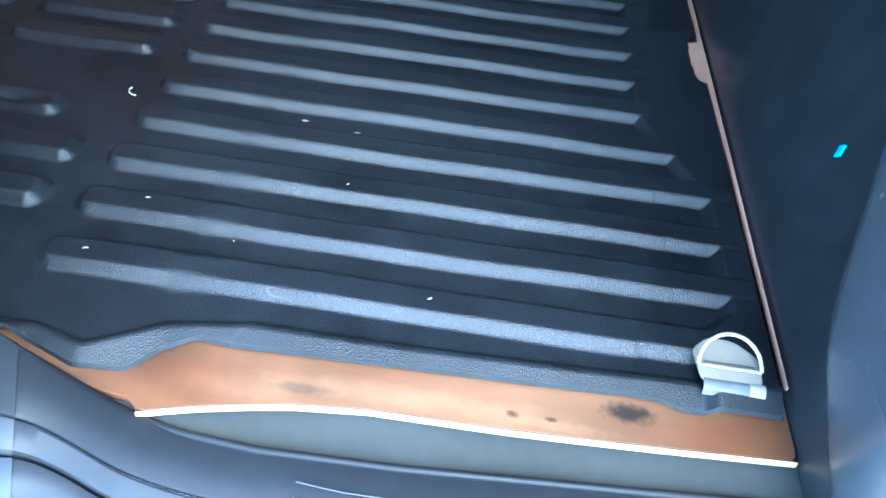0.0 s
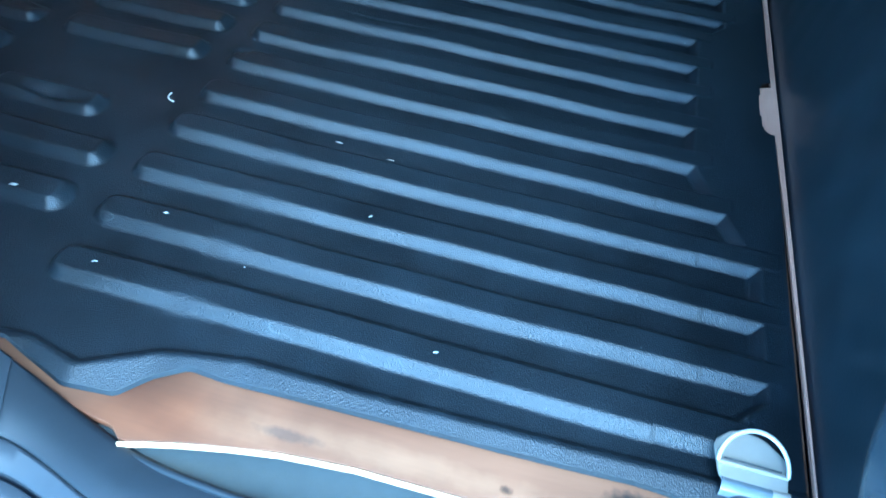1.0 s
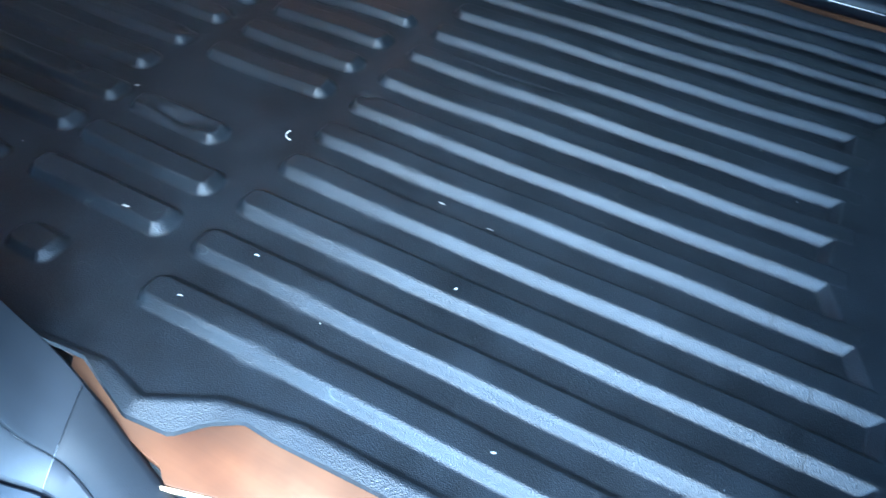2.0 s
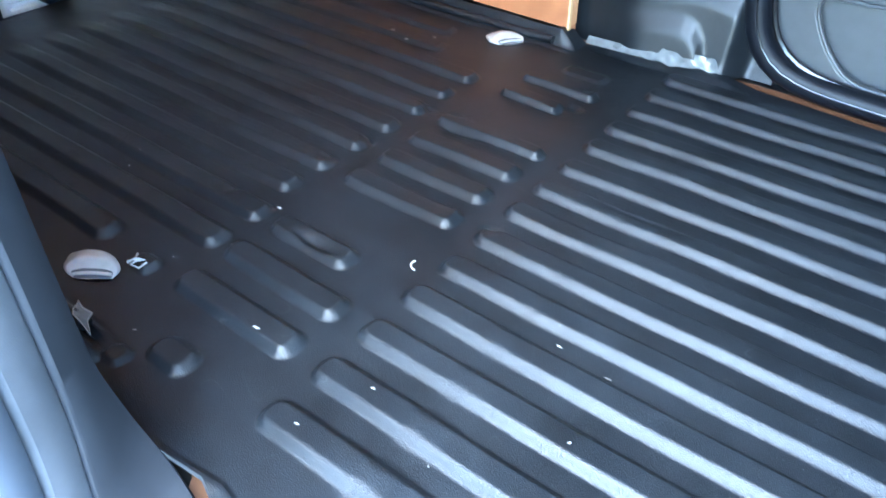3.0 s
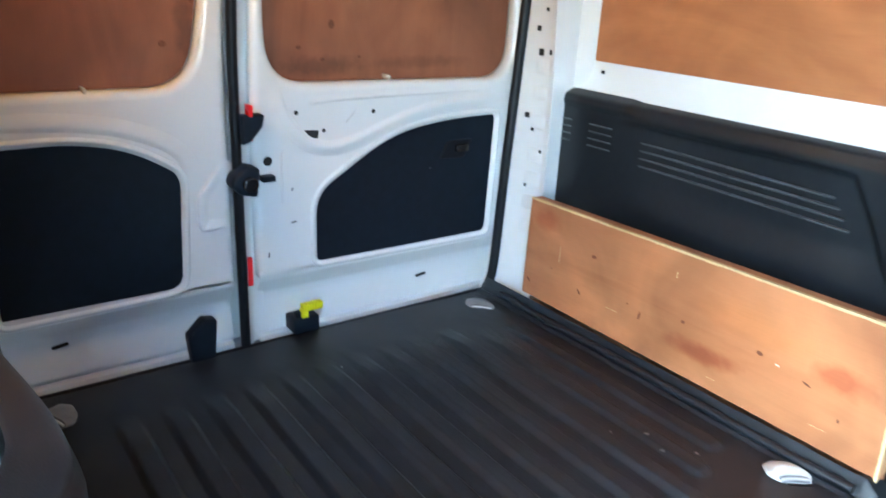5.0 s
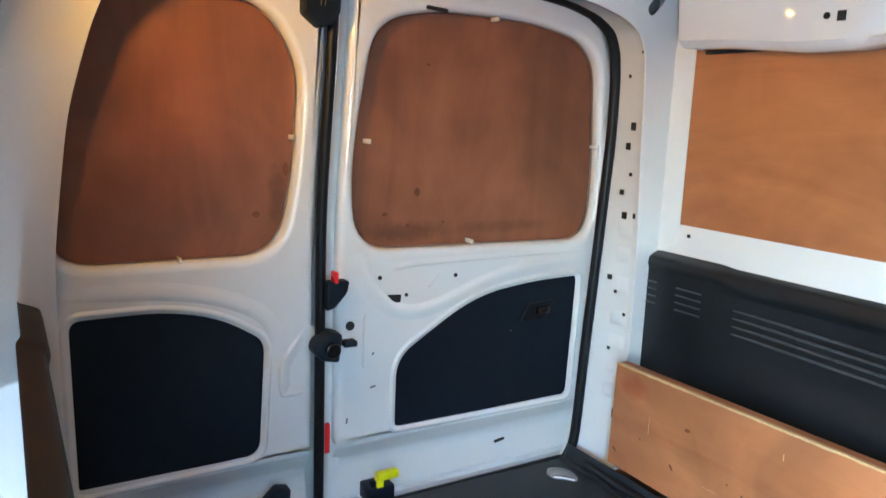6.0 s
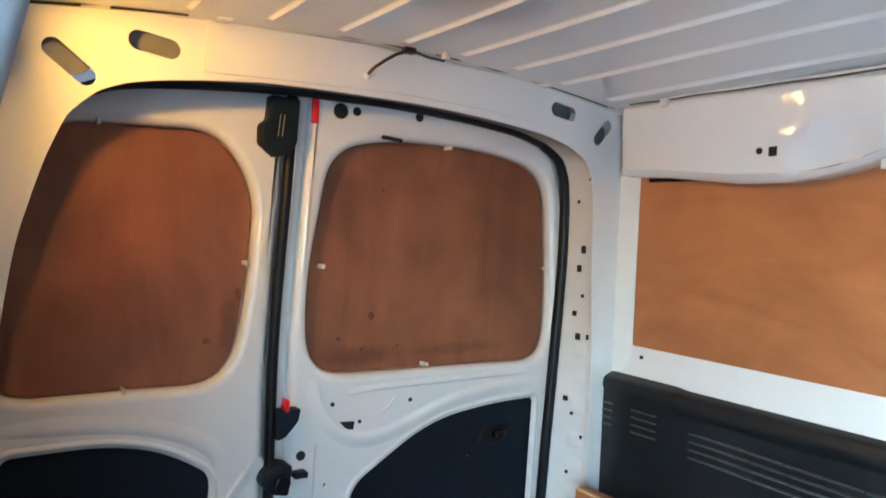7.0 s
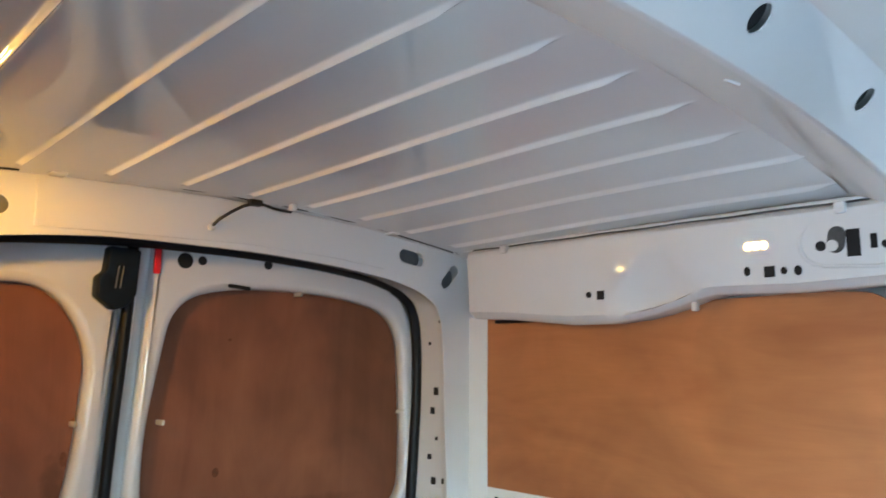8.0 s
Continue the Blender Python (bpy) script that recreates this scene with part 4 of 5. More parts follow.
def wheel_board(far):
    """Plywood board on edge beside the wheel arch."""
    t = thing("plywood_board", "scuffed orange plywood board on edge beside the wheel arch" if far else "short orange plywood board on edge beside the near lining", "board", "wheel arch boards")
    y0, y1 = (0.566, 0.598) if far else (-0.562, -0.528)
    bm = bmesh.new()
    x0, x1 = (0.146, 1.0) if far else (0.66, 1.016)
    ya, yb = (y0, y1)
    top0, top1 = (0.279, 0.292) if far else (0.266, 0.27)
    skew = 0.0 if far else 0.022
    c = [(x0, ya, 0.036), (x1 + skew + 0.008, ya, 0.034), (x1 + skew, ya, top1), (x0 + 0.006, ya, top0), (x0, yb, 0.036), (x1 + 0.008, yb, 0.02), (x1, yb, top1), (x0 + 0.006, yb, top0)]
    vs = [bm.verts.new(p) for p in c]
    for f in ((0, 1, 2, 3), (5, 4, 7, 6), (1, 5, 6, 2), (4, 0, 3, 7), (3, 2, 6, 7), (4, 5, 1, 0)):
        bm.faces.new([vs[i] for i in f])
    bmesh.ops.recalc_face_normals(bm, faces=bm.faces)
    bmesh.ops.bevel(bm, geom=bm.edges[:], offset=0.0015, segments=2, affect="EDGES")
    part("board", bm, PLY, t)
    end = far and [(x1 + 0.0085 - 0.008 * u, y, 0.036 + (top1 - 0.038) * u) for u in (0, 0.25, 0.5, 0.75, 1) for y in (ya + 0.001, yb - 0.001)]
    if far:
        part("end_grain", strip([end[0::2], end[1::2]]), END, t, "sawn orange end")
    # pale splintered arris along the top and the front end, on the cargo side
    ye = ya if far else yb
    sgn = -1 if far else 1
    rng = random.Random(3)

    def arris(a, b, n, width, name):
        rows = [[], [], []]
        for k in range(n + 1):
            u = k / n
            p = Vector(a).lerp(Vector(b), u)
            w = width * (0.75 + 0.5 * rng.random())
            d = (Vector(b) - Vector(a)).normalized()
            inw = Vector((0, 0, -1)) if abs(d.x) > 0.5 else Vector((-1, 0, 0))
            rows[0].append(p + Vector((0, -sgn * 0.008, 0)) - inw * 0.0008)
            rows[1].append(p + Vector((0, sgn * 0.0008, 0)) - inw * 0.0008)
            rows[2].append(p + Vector((0, sgn * 0.0008, 0)) + inw * w)
        part(name, strip(rows), EDGE, t, "pale splintered edge")

    if far:
        for x, z, a, b, turn_ in ((0.365, 0.200, 0.011, 0.006, 10), (0.332, 0.104, 0.012, 0.004, -50), (0.505, 0.117, 0.015, 0.004, 80), (0.610, 0.147, 0.007, 0.005, 20), (0.471, 0.131, 0.003, 0.003, 0),
                                  (0.775, 0.155, 0.010, 0.006, -10), (0.867, 0.138, 0.013, 0.003, -15), (0.166, 0.076, 0.012, 0.004, -40), (0.24, 0.13, 0.003, 0.003, 0), (0.93, 0.10, 0.003, 0.005, 0)):
            part("knot", plate(circle(x, z, b * 0.65, 12, a / b, turn_), thick=0.0012, plane=XZ, level=-ya + 0.0006), KNOT, t, "dark knot")
        for x, z, w, h in ((0.262, 0.17, 0.0006, 0.04), (0.43, 0.10, 0.018, 0.001), (0.69, 0.06, 0.012, 0.001), (0.58, 0.235, 0.001, 0.014), (0.90, 0.07, 0.016, 0.0012)):
            part("scratch", plate([(x - w, z - h / 2), (x + w, z - h / 2 + 0.002), (x + w * 0.7, z + h / 2), (x - w * 0.7, z + h / 2)], thick=0.0012, plane=XZ, level=-ya + 0.0004), EDGE, t, "pale scratch")
        part("staple", box(0.807, 0.815, ya - 0.002, ya, 0.147, 0.1495, 0.0006, 1), ZINC, t, "bright staple")
    arris((x0 + 0.006, ye, top0), (x1, ye, top1), 60, 0.0032, "top_edge")
    arris((x1, ye, top1), (x1 + 0.008, ye, 0.03), 30, 0.0036 if far else 0.009, "front_edge")
    if not far:
        # pale arris across the sawn front end
        part("end_edge", strip([[(x1 + skew * u - 0.006, yb - (yb - ya) * u, top1 + 0.0012) for u in (0, 0.3, 0.6, 1)], [(x1 + skew * u + 0.0012, yb - (yb - ya) * u, top1 + 0.0012) for u in (0, 0.3, 0.6, 1)],
                                [(x1 + skew * u + 0.0016, yb - (yb - ya) * u, top1 - 0.007) for u in (0, 0.3, 0.6, 1)]]), EDGE, t, "pale splintered edge")
        part("end_edge", strip([[(x1 + 0.008 * (1 - u) + 0.0016, yb + 0.001, 0.036 + (top1 - 0.036) * u) for u in (0, 0.5, 1)], [(x1 + 0.0065 + 0.008 * (1 - u) + 0.0016, yb - 0.010, 0.036 + (top1 - 0.036) * u) for u in (0, 0.5, 1)]]), EDGE, t, "pale splintered edge")


def side_lining(far):
    """The moulded plastic lining over the wheel arch, with its sunk vent field."""
    f = (lambda y: y) if far else (lambda y: 0.06 - y)
    t = thing("side_trim_panel", "dark grey moulded plastic side lining with slotted vent field", "trim panel", "side linings")
    xs = np.linspace(0.086, 1.40 if far else 1.2, 230 if far else 120)
    zs = np.concatenate((np.linspace(0.0, 0.5, 120), np.linspace(0.503, 0.528, 14)))
    X, Z = np.meshgrid(xs, zs, indexing="ij")
    Y = 0.676 - 0.058 * smooth(0.84, 1.035, X) + 0.022 * smooth(1.06, 1.32, X)
    Y = Y - (0.0020 * np.exp(-((X - 1.072) / 0.011) ** 2) + 0.0020 * np.exp(-((X - 1.108) / 0.011) ** 2)) * smooth(0.13, 0.17, Z)
    # lower moulded steps
    if far:
        # the front bulge leans back, with a low moulded step at its foot
        Y = Y + (0.030 - 0.050 * np.clip(1 - Z / 0.45, 0, 1)) * smooth(0.98, 1.12, X)
        one = np.interp(X, [1.0, 1.087, 1.156, 1.217, 1.26, 1.285, 1.305, 1.334], [0.12, 0.128, 0.142, 0.150, 0.150, 0.146, 0.140, 0.125])
        two = np.interp(X, [1.0, 1.139, 1.194, 1.225, 1.245, 1.262, 1.275], [0.080, 0.088, 0.093, 0.094, 0.086, 0.062, 0.02])
        Y = Y - 0.012 * (1 - smooth(one - 0.030, one + 0.014, Z)) * smooth(1.04, 1.14, X)
        Y = Y - 0.012 * (1 - smooth(two - 0.034, two + 0.014, Z)) * smooth(1.07, 1.16, X)
    # vent field, sunk
    bound = 0.812 + (0.47 - Z) * 0.62
    fld = smooth(0.28, 0.45, X) * (1 - smooth(bound - 0.008, bound + 0.010, X)) * smooth(0.28, 0.36, Z) * (1 - smooth(0.468, 0.484, Z))
    Y = Y + 0.014 * fld
    # rounded shoulder at the top
    Y = Y + 0.030 * smooth(0.505, 0.528, Z) ** 2 + 0.004 * smooth(0.49, 0.51, Z)
    Y = Y - 0.006 * (1 - smooth(0.30, 0.34, X)) * smooth(0.485, 0.5, Z)
    Y = Y + 0.02 * (1 - smooth(0.086, 0.10, X))
    if far:
        Y = Y + 0.050 * smooth(1.312, 1.352, X)
    else:
        Y = Y + 0.022 * smooth(0.5, 0.65, X) * (1 - smooth(1.07, 1.13, X)) * (1 - smooth(0.29, 0.33, Z))
        Y = Y - 0.043 * (1 - smooth(0.86, 1.06, X)) + 0.002 + 0.024 * smooth(1.0, 1.09, X)
    V = np.stack((X, f(Y) if far else 0.06 - Y, Z), -1)
    part("panel", grid_mesh("panel", V, flip=not far), TRIM, t)
    if far:
        # vent louvre bars, their highlight painted in as paler grey, with dark slots between
        for k in range(4):
            z, x1 = 0.4395 - 0.0168 * k, 0.786 + 0.012 * k
            cuts = np.linspace(0.345, x1, 7)
            for a, b in zip(cuts, cuts[1:]):
                m = box(a, b - 0.0025, 0.6815, 0.693, -0.0016, 0.0016, 0.0007, 1)
                for v in m.verts:
                    v.co.z += z - 0.022 * (v.co.x - 0.345)
                part("louvre", m, SCUFF_AND_GLINT, t)
        for x, w in ((0.118, 0.03), (0.205, 0.07)):
            for k in range(4):
                z = 0.455 - 0.0165 * k
                part("louvre", box(x, x + w, 0.6725, 0.684, z - 0.0015, z + 0.0015, 0.0007, 1), SCUFF_AND_GLINT, t)


def far_door():
    """The closed sliding door across the load space: seal, panel with a split line and a moulded pull."""
    t = thing("sliding_door", "closed sliding door with grey moulded plastic inner panel", "door")
    outline = rounded([(1.30, 0.12), (1.37, 0.012), (1.95, -0.004), (1.95, 1.05), (1.275, 1.05), (1.29, 0.5)], [0.06, 0.05, 0.01, 0.05, 0.05, 0.1], 8)
    pocket = rounded([(1.437, 0.173), (1.434, 0.145), (1.462, 0.092), (1.52, 0.034), (1.70, 0.03), (1.70, 0.176)], [0.012, 0.02, 0.03, 0.04, 0.04, 0.02], 6)
    part("panel", plate(outline, [pocket], thick=0.02, bevel=0.007, plane=XZ, level=-0.665, res=3), DOOR_PANEL, t, "grey moulded plastic")
    part("backing", plate(outline, thick=0.004, plane=XZ, level=-0.693), DOOR_PANEL, t)
    upper = rounded([(1.302, 0.235), (1.95, 0.262), (1.95, 0.55), (1.295, 0.55)], 0.012)
    part("upper_panel", plate(upper, thick=0.012, bevel=0.003, plane=XZ, level=-0.660), DOOR_PANEL, t)
    part("pull_rim", tube([(x, 0.6645, z) for x, z in pocket], 0.0035, 8, closed=True), DOOR_PANEL, t)
    s = thing("door_seal", "glossy black rubber seal round the sliding door", "seal")
    path = [(1.292, 0.95), (1.300, 0.55), (1.308, 0.31), (1.315, 0.19), (1.326, 0.11), (1.35, 0.055), (1.392, 0.022), (1.46, 0.006), (1.6, 0.0), (1.95, 0.0)]
    P = np.array(path)
    n = 50
    d = np.concatenate(([0], np.cumsum(np.hypot(*np.diff(P, axis=0).T))))
    u = np.linspace(0, d[-1], n)
    px, pz = np.interp(u, d, P[:, 0]), np.interp(u, d, P[:, 1])
    px[1:-1] = (px[:-2] + 2 * px[1:-1] + px[2:]) / 4
    pz[1:-1] = (pz[:-2] + 2 * pz[1:-1] + pz[2:]) / 4
    part("bulb", tube([(x + 0.014, 0.648, z + 0.010) for x, z in zip(px, pz)], 0.024, 16), RUBBER, s)
    part("ridge", tube([(x + 0.018, 0.6245, z + 0.013) for x, z in zip(px, pz)], 0.0022, 8), GLOSS, s, "fine glossy ridge of the seal")
    part("lip", tube([(x + 0.038, 0.648, z + 0.027) for x, z in zip(px, pz)], 0.0060, 8), GLOSS, s)
    f = thing("torn_film", "crumpled pale film along the edge of the liner", "plastic film")
    xs = np.linspace(1.048, 1.315, 110)
    rows = []
    for k in range(9):
        u = k / 8
        fold = smooth(1.13, 1.2, xs) * (1 - smooth(1.29, 1.315, xs))
        y = interp(xs, [1.048, 1.17, 1.25, 1.315], [0.566, 0.574, 0.580, 0.606]) + u * (0.017 - 0.006 * smooth(1.24, 1.3, xs)) + fold * 0.003 * np.sin(xs * 95 + 3 * u)
        z = 0.015 + u * (0.010 + 0.012 * fold) + fold * (0.002 * np.sin(xs * 71 + 5 * u) + 0.0015 * np.sin(xs * 163 - 4 * u))
        rows.append([(a, b, c) for a, b, c in zip(xs, y, z)])
    part("film", strip(rows), FILM, f)


def near_aperture():
    """The rear edge and sill of the open side door: lining edge, pale band, groove, painted body."""
    t = thing("door_aperture", "dark plastic edged aperture of the open side door curving into the sill", "door frame", kind="structure")
    low = [(1.2535, -0.6095, 0.525), (1.2535, -0.6075, 0.47), (1.243, -0.602, 0.38), (1.230, -0.597, 0.30), (1.207, -0.587, 0.16),
           (1.208, -0.572, 0.075), (1.242, -0.566, 0.027), (1.287, -0.576, 0.007), (1.338, -0.591, -0.008), (1.389, -0.607, -0.016), (1.44, -0.614, -0.021),
           (1.497, -0.618, -0.022), (1.618, -0.615, -0.022), (1.762, -0.606, -0.022), (1.86, -0.60, -0.022), (1.99, -0.59, -0.022)]
    low_way = [(0.018, -0.026, 0)] * 4 + [(0.020, -0.028, -0.002), (0.024, -0.034, -0.008), (0.022, -0.040, -0.012), (0.016, -0.044, -0.010), (0.010, -0.047, -0.008)] + [(0.004, -0.048, -0.006)] * 7
    high = [(1.222, -0.560, 1.14), (1.221, -0.578, 1.02), (1.220, -0.589, 0.94), (1.218, -0.599, 0.885), (1.216, -0.607, 0.85), (1.214, -0.613, 0.82), (1.208, -0.623, 0.74), (1.210, -0.624, 0.68), (1.228, -0.621, 0.62), (1.246, -0.614, 0.555), (1.2535, -0.6095, 0.515)]
    high_way = [(0.018, -0.026, 0)] * 11

    # how far lining, pale band and painted body reach outwards along the way
    reach1 = [1.1, 1.1, 1.1, 1.15, 1.3, 2.05, 1.75, 1.2, 1.02] + [1.0] * 7
    reach2 = [2.2, 2.2, 2.2, 2.2, 2.4, 3.0, 2.4, 1.75, 1.5] + [1.47] * 7
    reach3 = [3.5, 3.5, 3.5, 3.5, 3.8, 4.2, 3.3, 2.55, 2.15] + [2.1] * 7

    def bands(path, ways, rows, reach=((1,), (2,), (3,))):
        A, B = np.array(path), np.array(ways)
        d = np.concatenate(([0], np.cumsum(np.linalg.norm(np.diff(A, axis=0), axis=1))))
        u = np.linspace(0, d[-1], 160)

        def curve(C):
            S = np.stack([np.interp(u, d, C[:, k]) for k in range(C.shape[1])], -1)
            for _ in range(14):
                S[1:-1] = (S[:-2] + 2 * S[1:-1] + S[2:]) / 4
            return S

        P, W = curve(A), curve(B)
        steps = [np.zeros(160)] + [curve(np.broadcast_to(np.array(r, float), (len(A),))[:, None])[:, 0] for r in reach]
        N = np.cross(W, np.gradient(P, axis=0))
        N = N / np.linalg.norm(N, axis=1)[:, None]

        def out(s):
            k = min(max(int(s), 0), 2)
            return (steps[k] + (s - k) * (steps[k + 1] - steps[k]))[:, None] if s > 0 else np.full((160, 1), s)

        joint = int(np.argmax(P[:, 2] < 0.013))
        up = smooth(0.05, 0.16, P[:, 2])[:, None]
        for name, mat, offs, label, *where in rows:
            keep, drop = np.ones(160, bool), 0.0
            if where:
                keep = np.arange(160) <= joint if where[0] == "up" else np.arange(160) >= joint
                drop = 0.0 if where[0] == "up" else 0.0018
            V = np.array([P + W * (out(o[0]) * up + out(o[2]) * (1 - up)) + N * (o[1] * up + o[3] * (1 - up) - drop) if len(o) == 4 else P + W * out(o[0]) + N * (o[1] - drop) for o in offs])
            part(name, grid_mesh(name, V[:, keep], flip=True), mat, t, label)

    inner = [(0.0, 0.0), (0.1, 0.001), (0.5, 0.002), (0.95, 0.001), (1.0, -0.001), (1.02, -0.006)]
    pale = [(1.0, -0.008), (1.05, -0.004), (1.15, -0.003), (1.75, -0.007), (1.93, -0.010), (2.0, -0.018)]
    edge = [(2.05, -0.018), (2.10, -0.013), (2.35, -0.011), (2.65, -0.014), (2.85, -0.020), (3.0, -0.027)]
    bands(low, low_way, (
        # pillar pieces are toned lighter, sill pieces darker, to even out the light
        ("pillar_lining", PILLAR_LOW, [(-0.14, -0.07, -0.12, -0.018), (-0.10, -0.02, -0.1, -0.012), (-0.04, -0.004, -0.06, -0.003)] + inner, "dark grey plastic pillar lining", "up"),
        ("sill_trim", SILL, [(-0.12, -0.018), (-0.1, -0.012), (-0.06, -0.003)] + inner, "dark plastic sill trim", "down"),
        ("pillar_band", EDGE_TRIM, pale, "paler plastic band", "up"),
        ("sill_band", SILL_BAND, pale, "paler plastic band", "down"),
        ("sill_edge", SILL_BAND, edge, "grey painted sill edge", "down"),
        ("groove", RUBBER, [(1.92, -0.016), (2.03, -0.019), (2.12, -0.016)], ""),
        ("body", BODY_EDGE, edge, "grey-blue painted body edge", "up"),
        ("outer_skin", WHITE, [(2.96, -0.027), (3.05, -0.029), (3.4, -0.036), (3.8, -0.06), (3.9, -0.10)], "white painted outer skin")), (reach1, reach2, reach3))
    bands(high, high_way, (
        ("pillar", PILLAR, [(-0.8, -0.06), (-0.2, -0.012), (0.0, 0.0), (0.12, 0.002), (0.3, 0.002)], "pale blue-grey door pillar"),
        ("pillar_seal", EDGE_TRIM, [(0.26, -0.001), (0.32, 0.004), (0.55, 0.005), (0.62, -0.002)], "grey rubber seal on the pillar"),
        ("pillar", PILLAR, [(0.55, -0.004), (0.8, -0.004), (1.3, -0.008), (1.8, -0.02), (2.1, -0.05)], "pale blue-grey door pillar")))
    # step between the board and the sill
    xs = np.linspace(1.36, 2.0, 60)
    v = np.linspace(0, 1, 16)
    inner = np.interp(xs, [1.36, 1.40, 1.45, 1.521, 1.584, 1.706, 1.963, 2.0], [-0.565, -0.57, -0.565, -0.56, -0.555, -0.555, -0.545, -0.545])
    outer = np.interp(xs, [1.34, 1.389, 1.44, 1.497, 1.618, 1.762, 1.86, 2.0], [-0.592, -0.610, -0.617, -0.621, -0.618, -0.609, -0.603, -0.593])
    X = np.repeat(xs[:, None], 16, 1)
    Y = inner[:, None] + (outer - inner)[:, None] * v[None]
    lens = smooth(1.38, 1.46, X) * (1 - smooth(1.86, 1.95, X))
    Z = -0.024 - 0.005 * lens * np.sin(np.pi * np.clip((1 - v[None]), 0, 1) * 0.8) ** 0.6
    part("step", grid_mesh("step", np.stack((X, Y, Z), -1), flip=True), SILL_LIGHT, t, "pale grey dished step")
    # rounded lip of the step and the fine moulded tread lines on the sill
    part("step_lip", tube([(x, y + 0.002, -0.0225) for x, y in zip(xs[2:], outer[2:])], 0.0038, 10), SILL, t, "rounded lip of the step")
    for dy, x0 in ((0.0, 1.537), (-0.0135, 1.537), (-0.027, 1.537)):
        part("tread_line", tube([(x, np.interp(x, [1.537, 1.575, 1.64, 1.76, 1.86], [-0.6415, -0.6445, -0.644, -0.635, -0.629]) + dy, -0.0225 + 0.12 * dy) for x in np.linspace(x0, 1.84, 24)], 0.0007, 6), DOOR_PANEL, t, "fine pale tread line")


def rear_door(side):
    """One of the two closed rear doors, with its boarded window and black lower board."""
    right = side == "wide"
    t = thing("rear_door", "closed white steel rear door with plywood window blank and black lower board" + ("" if right else ", beside the lock column"), "door", "rear doors")
    if right:
        outer = rounded([(-0.055, 0.133), (0.645, 0.133), (0.652, 0.5), (0.635, 0.93), (0.58, 1.06), (0.40, 1.10), (-0.026, 1.10), (-0.055, 0.6)], [0.02, 0.03, 0.05, 0.06, 0.09, 0.05, 0.01, 0.1])
        win = rounded([(-0.015, 0.545), (0.60, 0.535), (0.607, 0.70), (0.585, 0.985), (0.40, 1.022), (0.16, 1.022), (0.02, 0.99), (-0.025, 0.72)], [0.09, 0.075, 0.2, 0.1, 0.2, 0.2, 0.09, 0.2], 8)
        pan = rounded([(0.080, 0.152), (0.557, 0.148), (0.567, 0.455), (0.44, 0.45), (0.27, 0.425), (0.082, 0.315)], [0.022, 0.022, 0.025, 0.12, 0.09, 0.05], 7)
    else:
        outer = rounded([(-0.60, 0.133), (-0.102, 0.133), (-0.102, 0.6), (-0.075, 1.09), (-0.40, 1.075), (-0.56, 1.0), (-0.60, 0.6)], [0.02, 0.01, 0.1, 0.01, 0.1, 0.08, 0.1])
        win = rounded([(-0.555, 0.545), (-0.170, 0.545), (-0.140, 0.70), (-0.128, 0.90), (-0.20, 1.005), (-0.47, 0.995), (-0.545, 0.7)], [0.07, 0.085, 0.2, 0.06, 0.07, 0.05, 0.1], 8)
        pan = rounded([(-0.530, 0.145), (-0.209, 0.152), (-0.199, 0.385), (-0.285, 0.437), (-0.38, 0.458), (-0.532, 0.46)], [0.022, 0.03, 0.03, 0.08, 0.1, 0.03], 7)
    part("skin", plate(outer, [win, pan], thick=0.036, bevel=0.016, plane=YZ, level=0.0, res=4), WHITE, t)
    part("backing", plate(outer, thick=0.003, plane=YZ, level=-0.045), WHITE, t)
    part("window_board", plate(win, thick=0.004, plane=YZ, level=-0.030), PLY_DARK, t, "dark red-brown plywood blanking the window")
    marks = ((0.134, 0.656, 0.007, 0.009), (0.151, 0.916, 0.004, 0.003), (0.060, 0.611, 0.006, 0.004), (0.113, 0.586, 0.005, 0.004), (0.20, 0.59, 0.004, 0.003)) if right else ((-0.207, 0.621, 0.007, 0.006), (-0.150, 0.705, 0.006, 0.013))
    for y, z, a, b in marks:
        part("knot", plate(circle(y, z, b, 12, a / b), thick=0.0012, plane=YZ, level=-0.0294), KNOT, t, "dark knot")
    pb = part("lower_board", plate(pan, thick=0.004, bevel=0.001, plane=YZ, level=-0.0075), BLACK, t, "black lower board")
    lip = [(-0.001, y, z) for y, z in pan]
    cy, cz = sum(p[0] for p in pan) / len(pan), sum(p[1] for p in pan) / len(pan)
    part("pressed_rim", ridge([(y + 0.009 * (y - cy) / math.hypot(y - cy, z - cz), z + 0.009 * (z - cz) / math.hypot(y - cy, z - cz)) for _, y, z in lip], 0.018, 0.004, 0.0, True), WHITE, t)
    if right:
        part("handle_pocket", plate(rounded([(0.405, 0.352), (0.475, 0.350), (0.500, 0.395), (0.425, 0.392)], 0.008), thick=0.006, bevel=0.002, plane=YZ, level=-0.003), RUBBER, pb)
        part("handle", box(-0.006, 0.006, 0.447, 0.484, 0.366, 0.384, 0.004), GLOSS, pb, "black pull handle")
        # pressings round the lower board and the triangular field
        part("pressing", fold(flow([(-0.004, 0.545), (0.0, 0.52), (0.008, 0.49), (0.03, 0.452), (0.075, 0.415), (0.13, 0.408), (0.20, 0.425), (0.29, 0.462), (0.40, 0.485), (0.52, 0.492), (0.62, 0.49)], 8, 20), 0.016, 0.030, 0.0065, 0.0), WHITE, t)
        part("pressing", fold(flow([(0.61, 0.512), (0.40, 0.512), (0.20, 0.510), (0.10, 0.508), (0.06, 0.500)], 8, 10), 0.008, 0.016, 0.003, 0.0), WHITE, t)
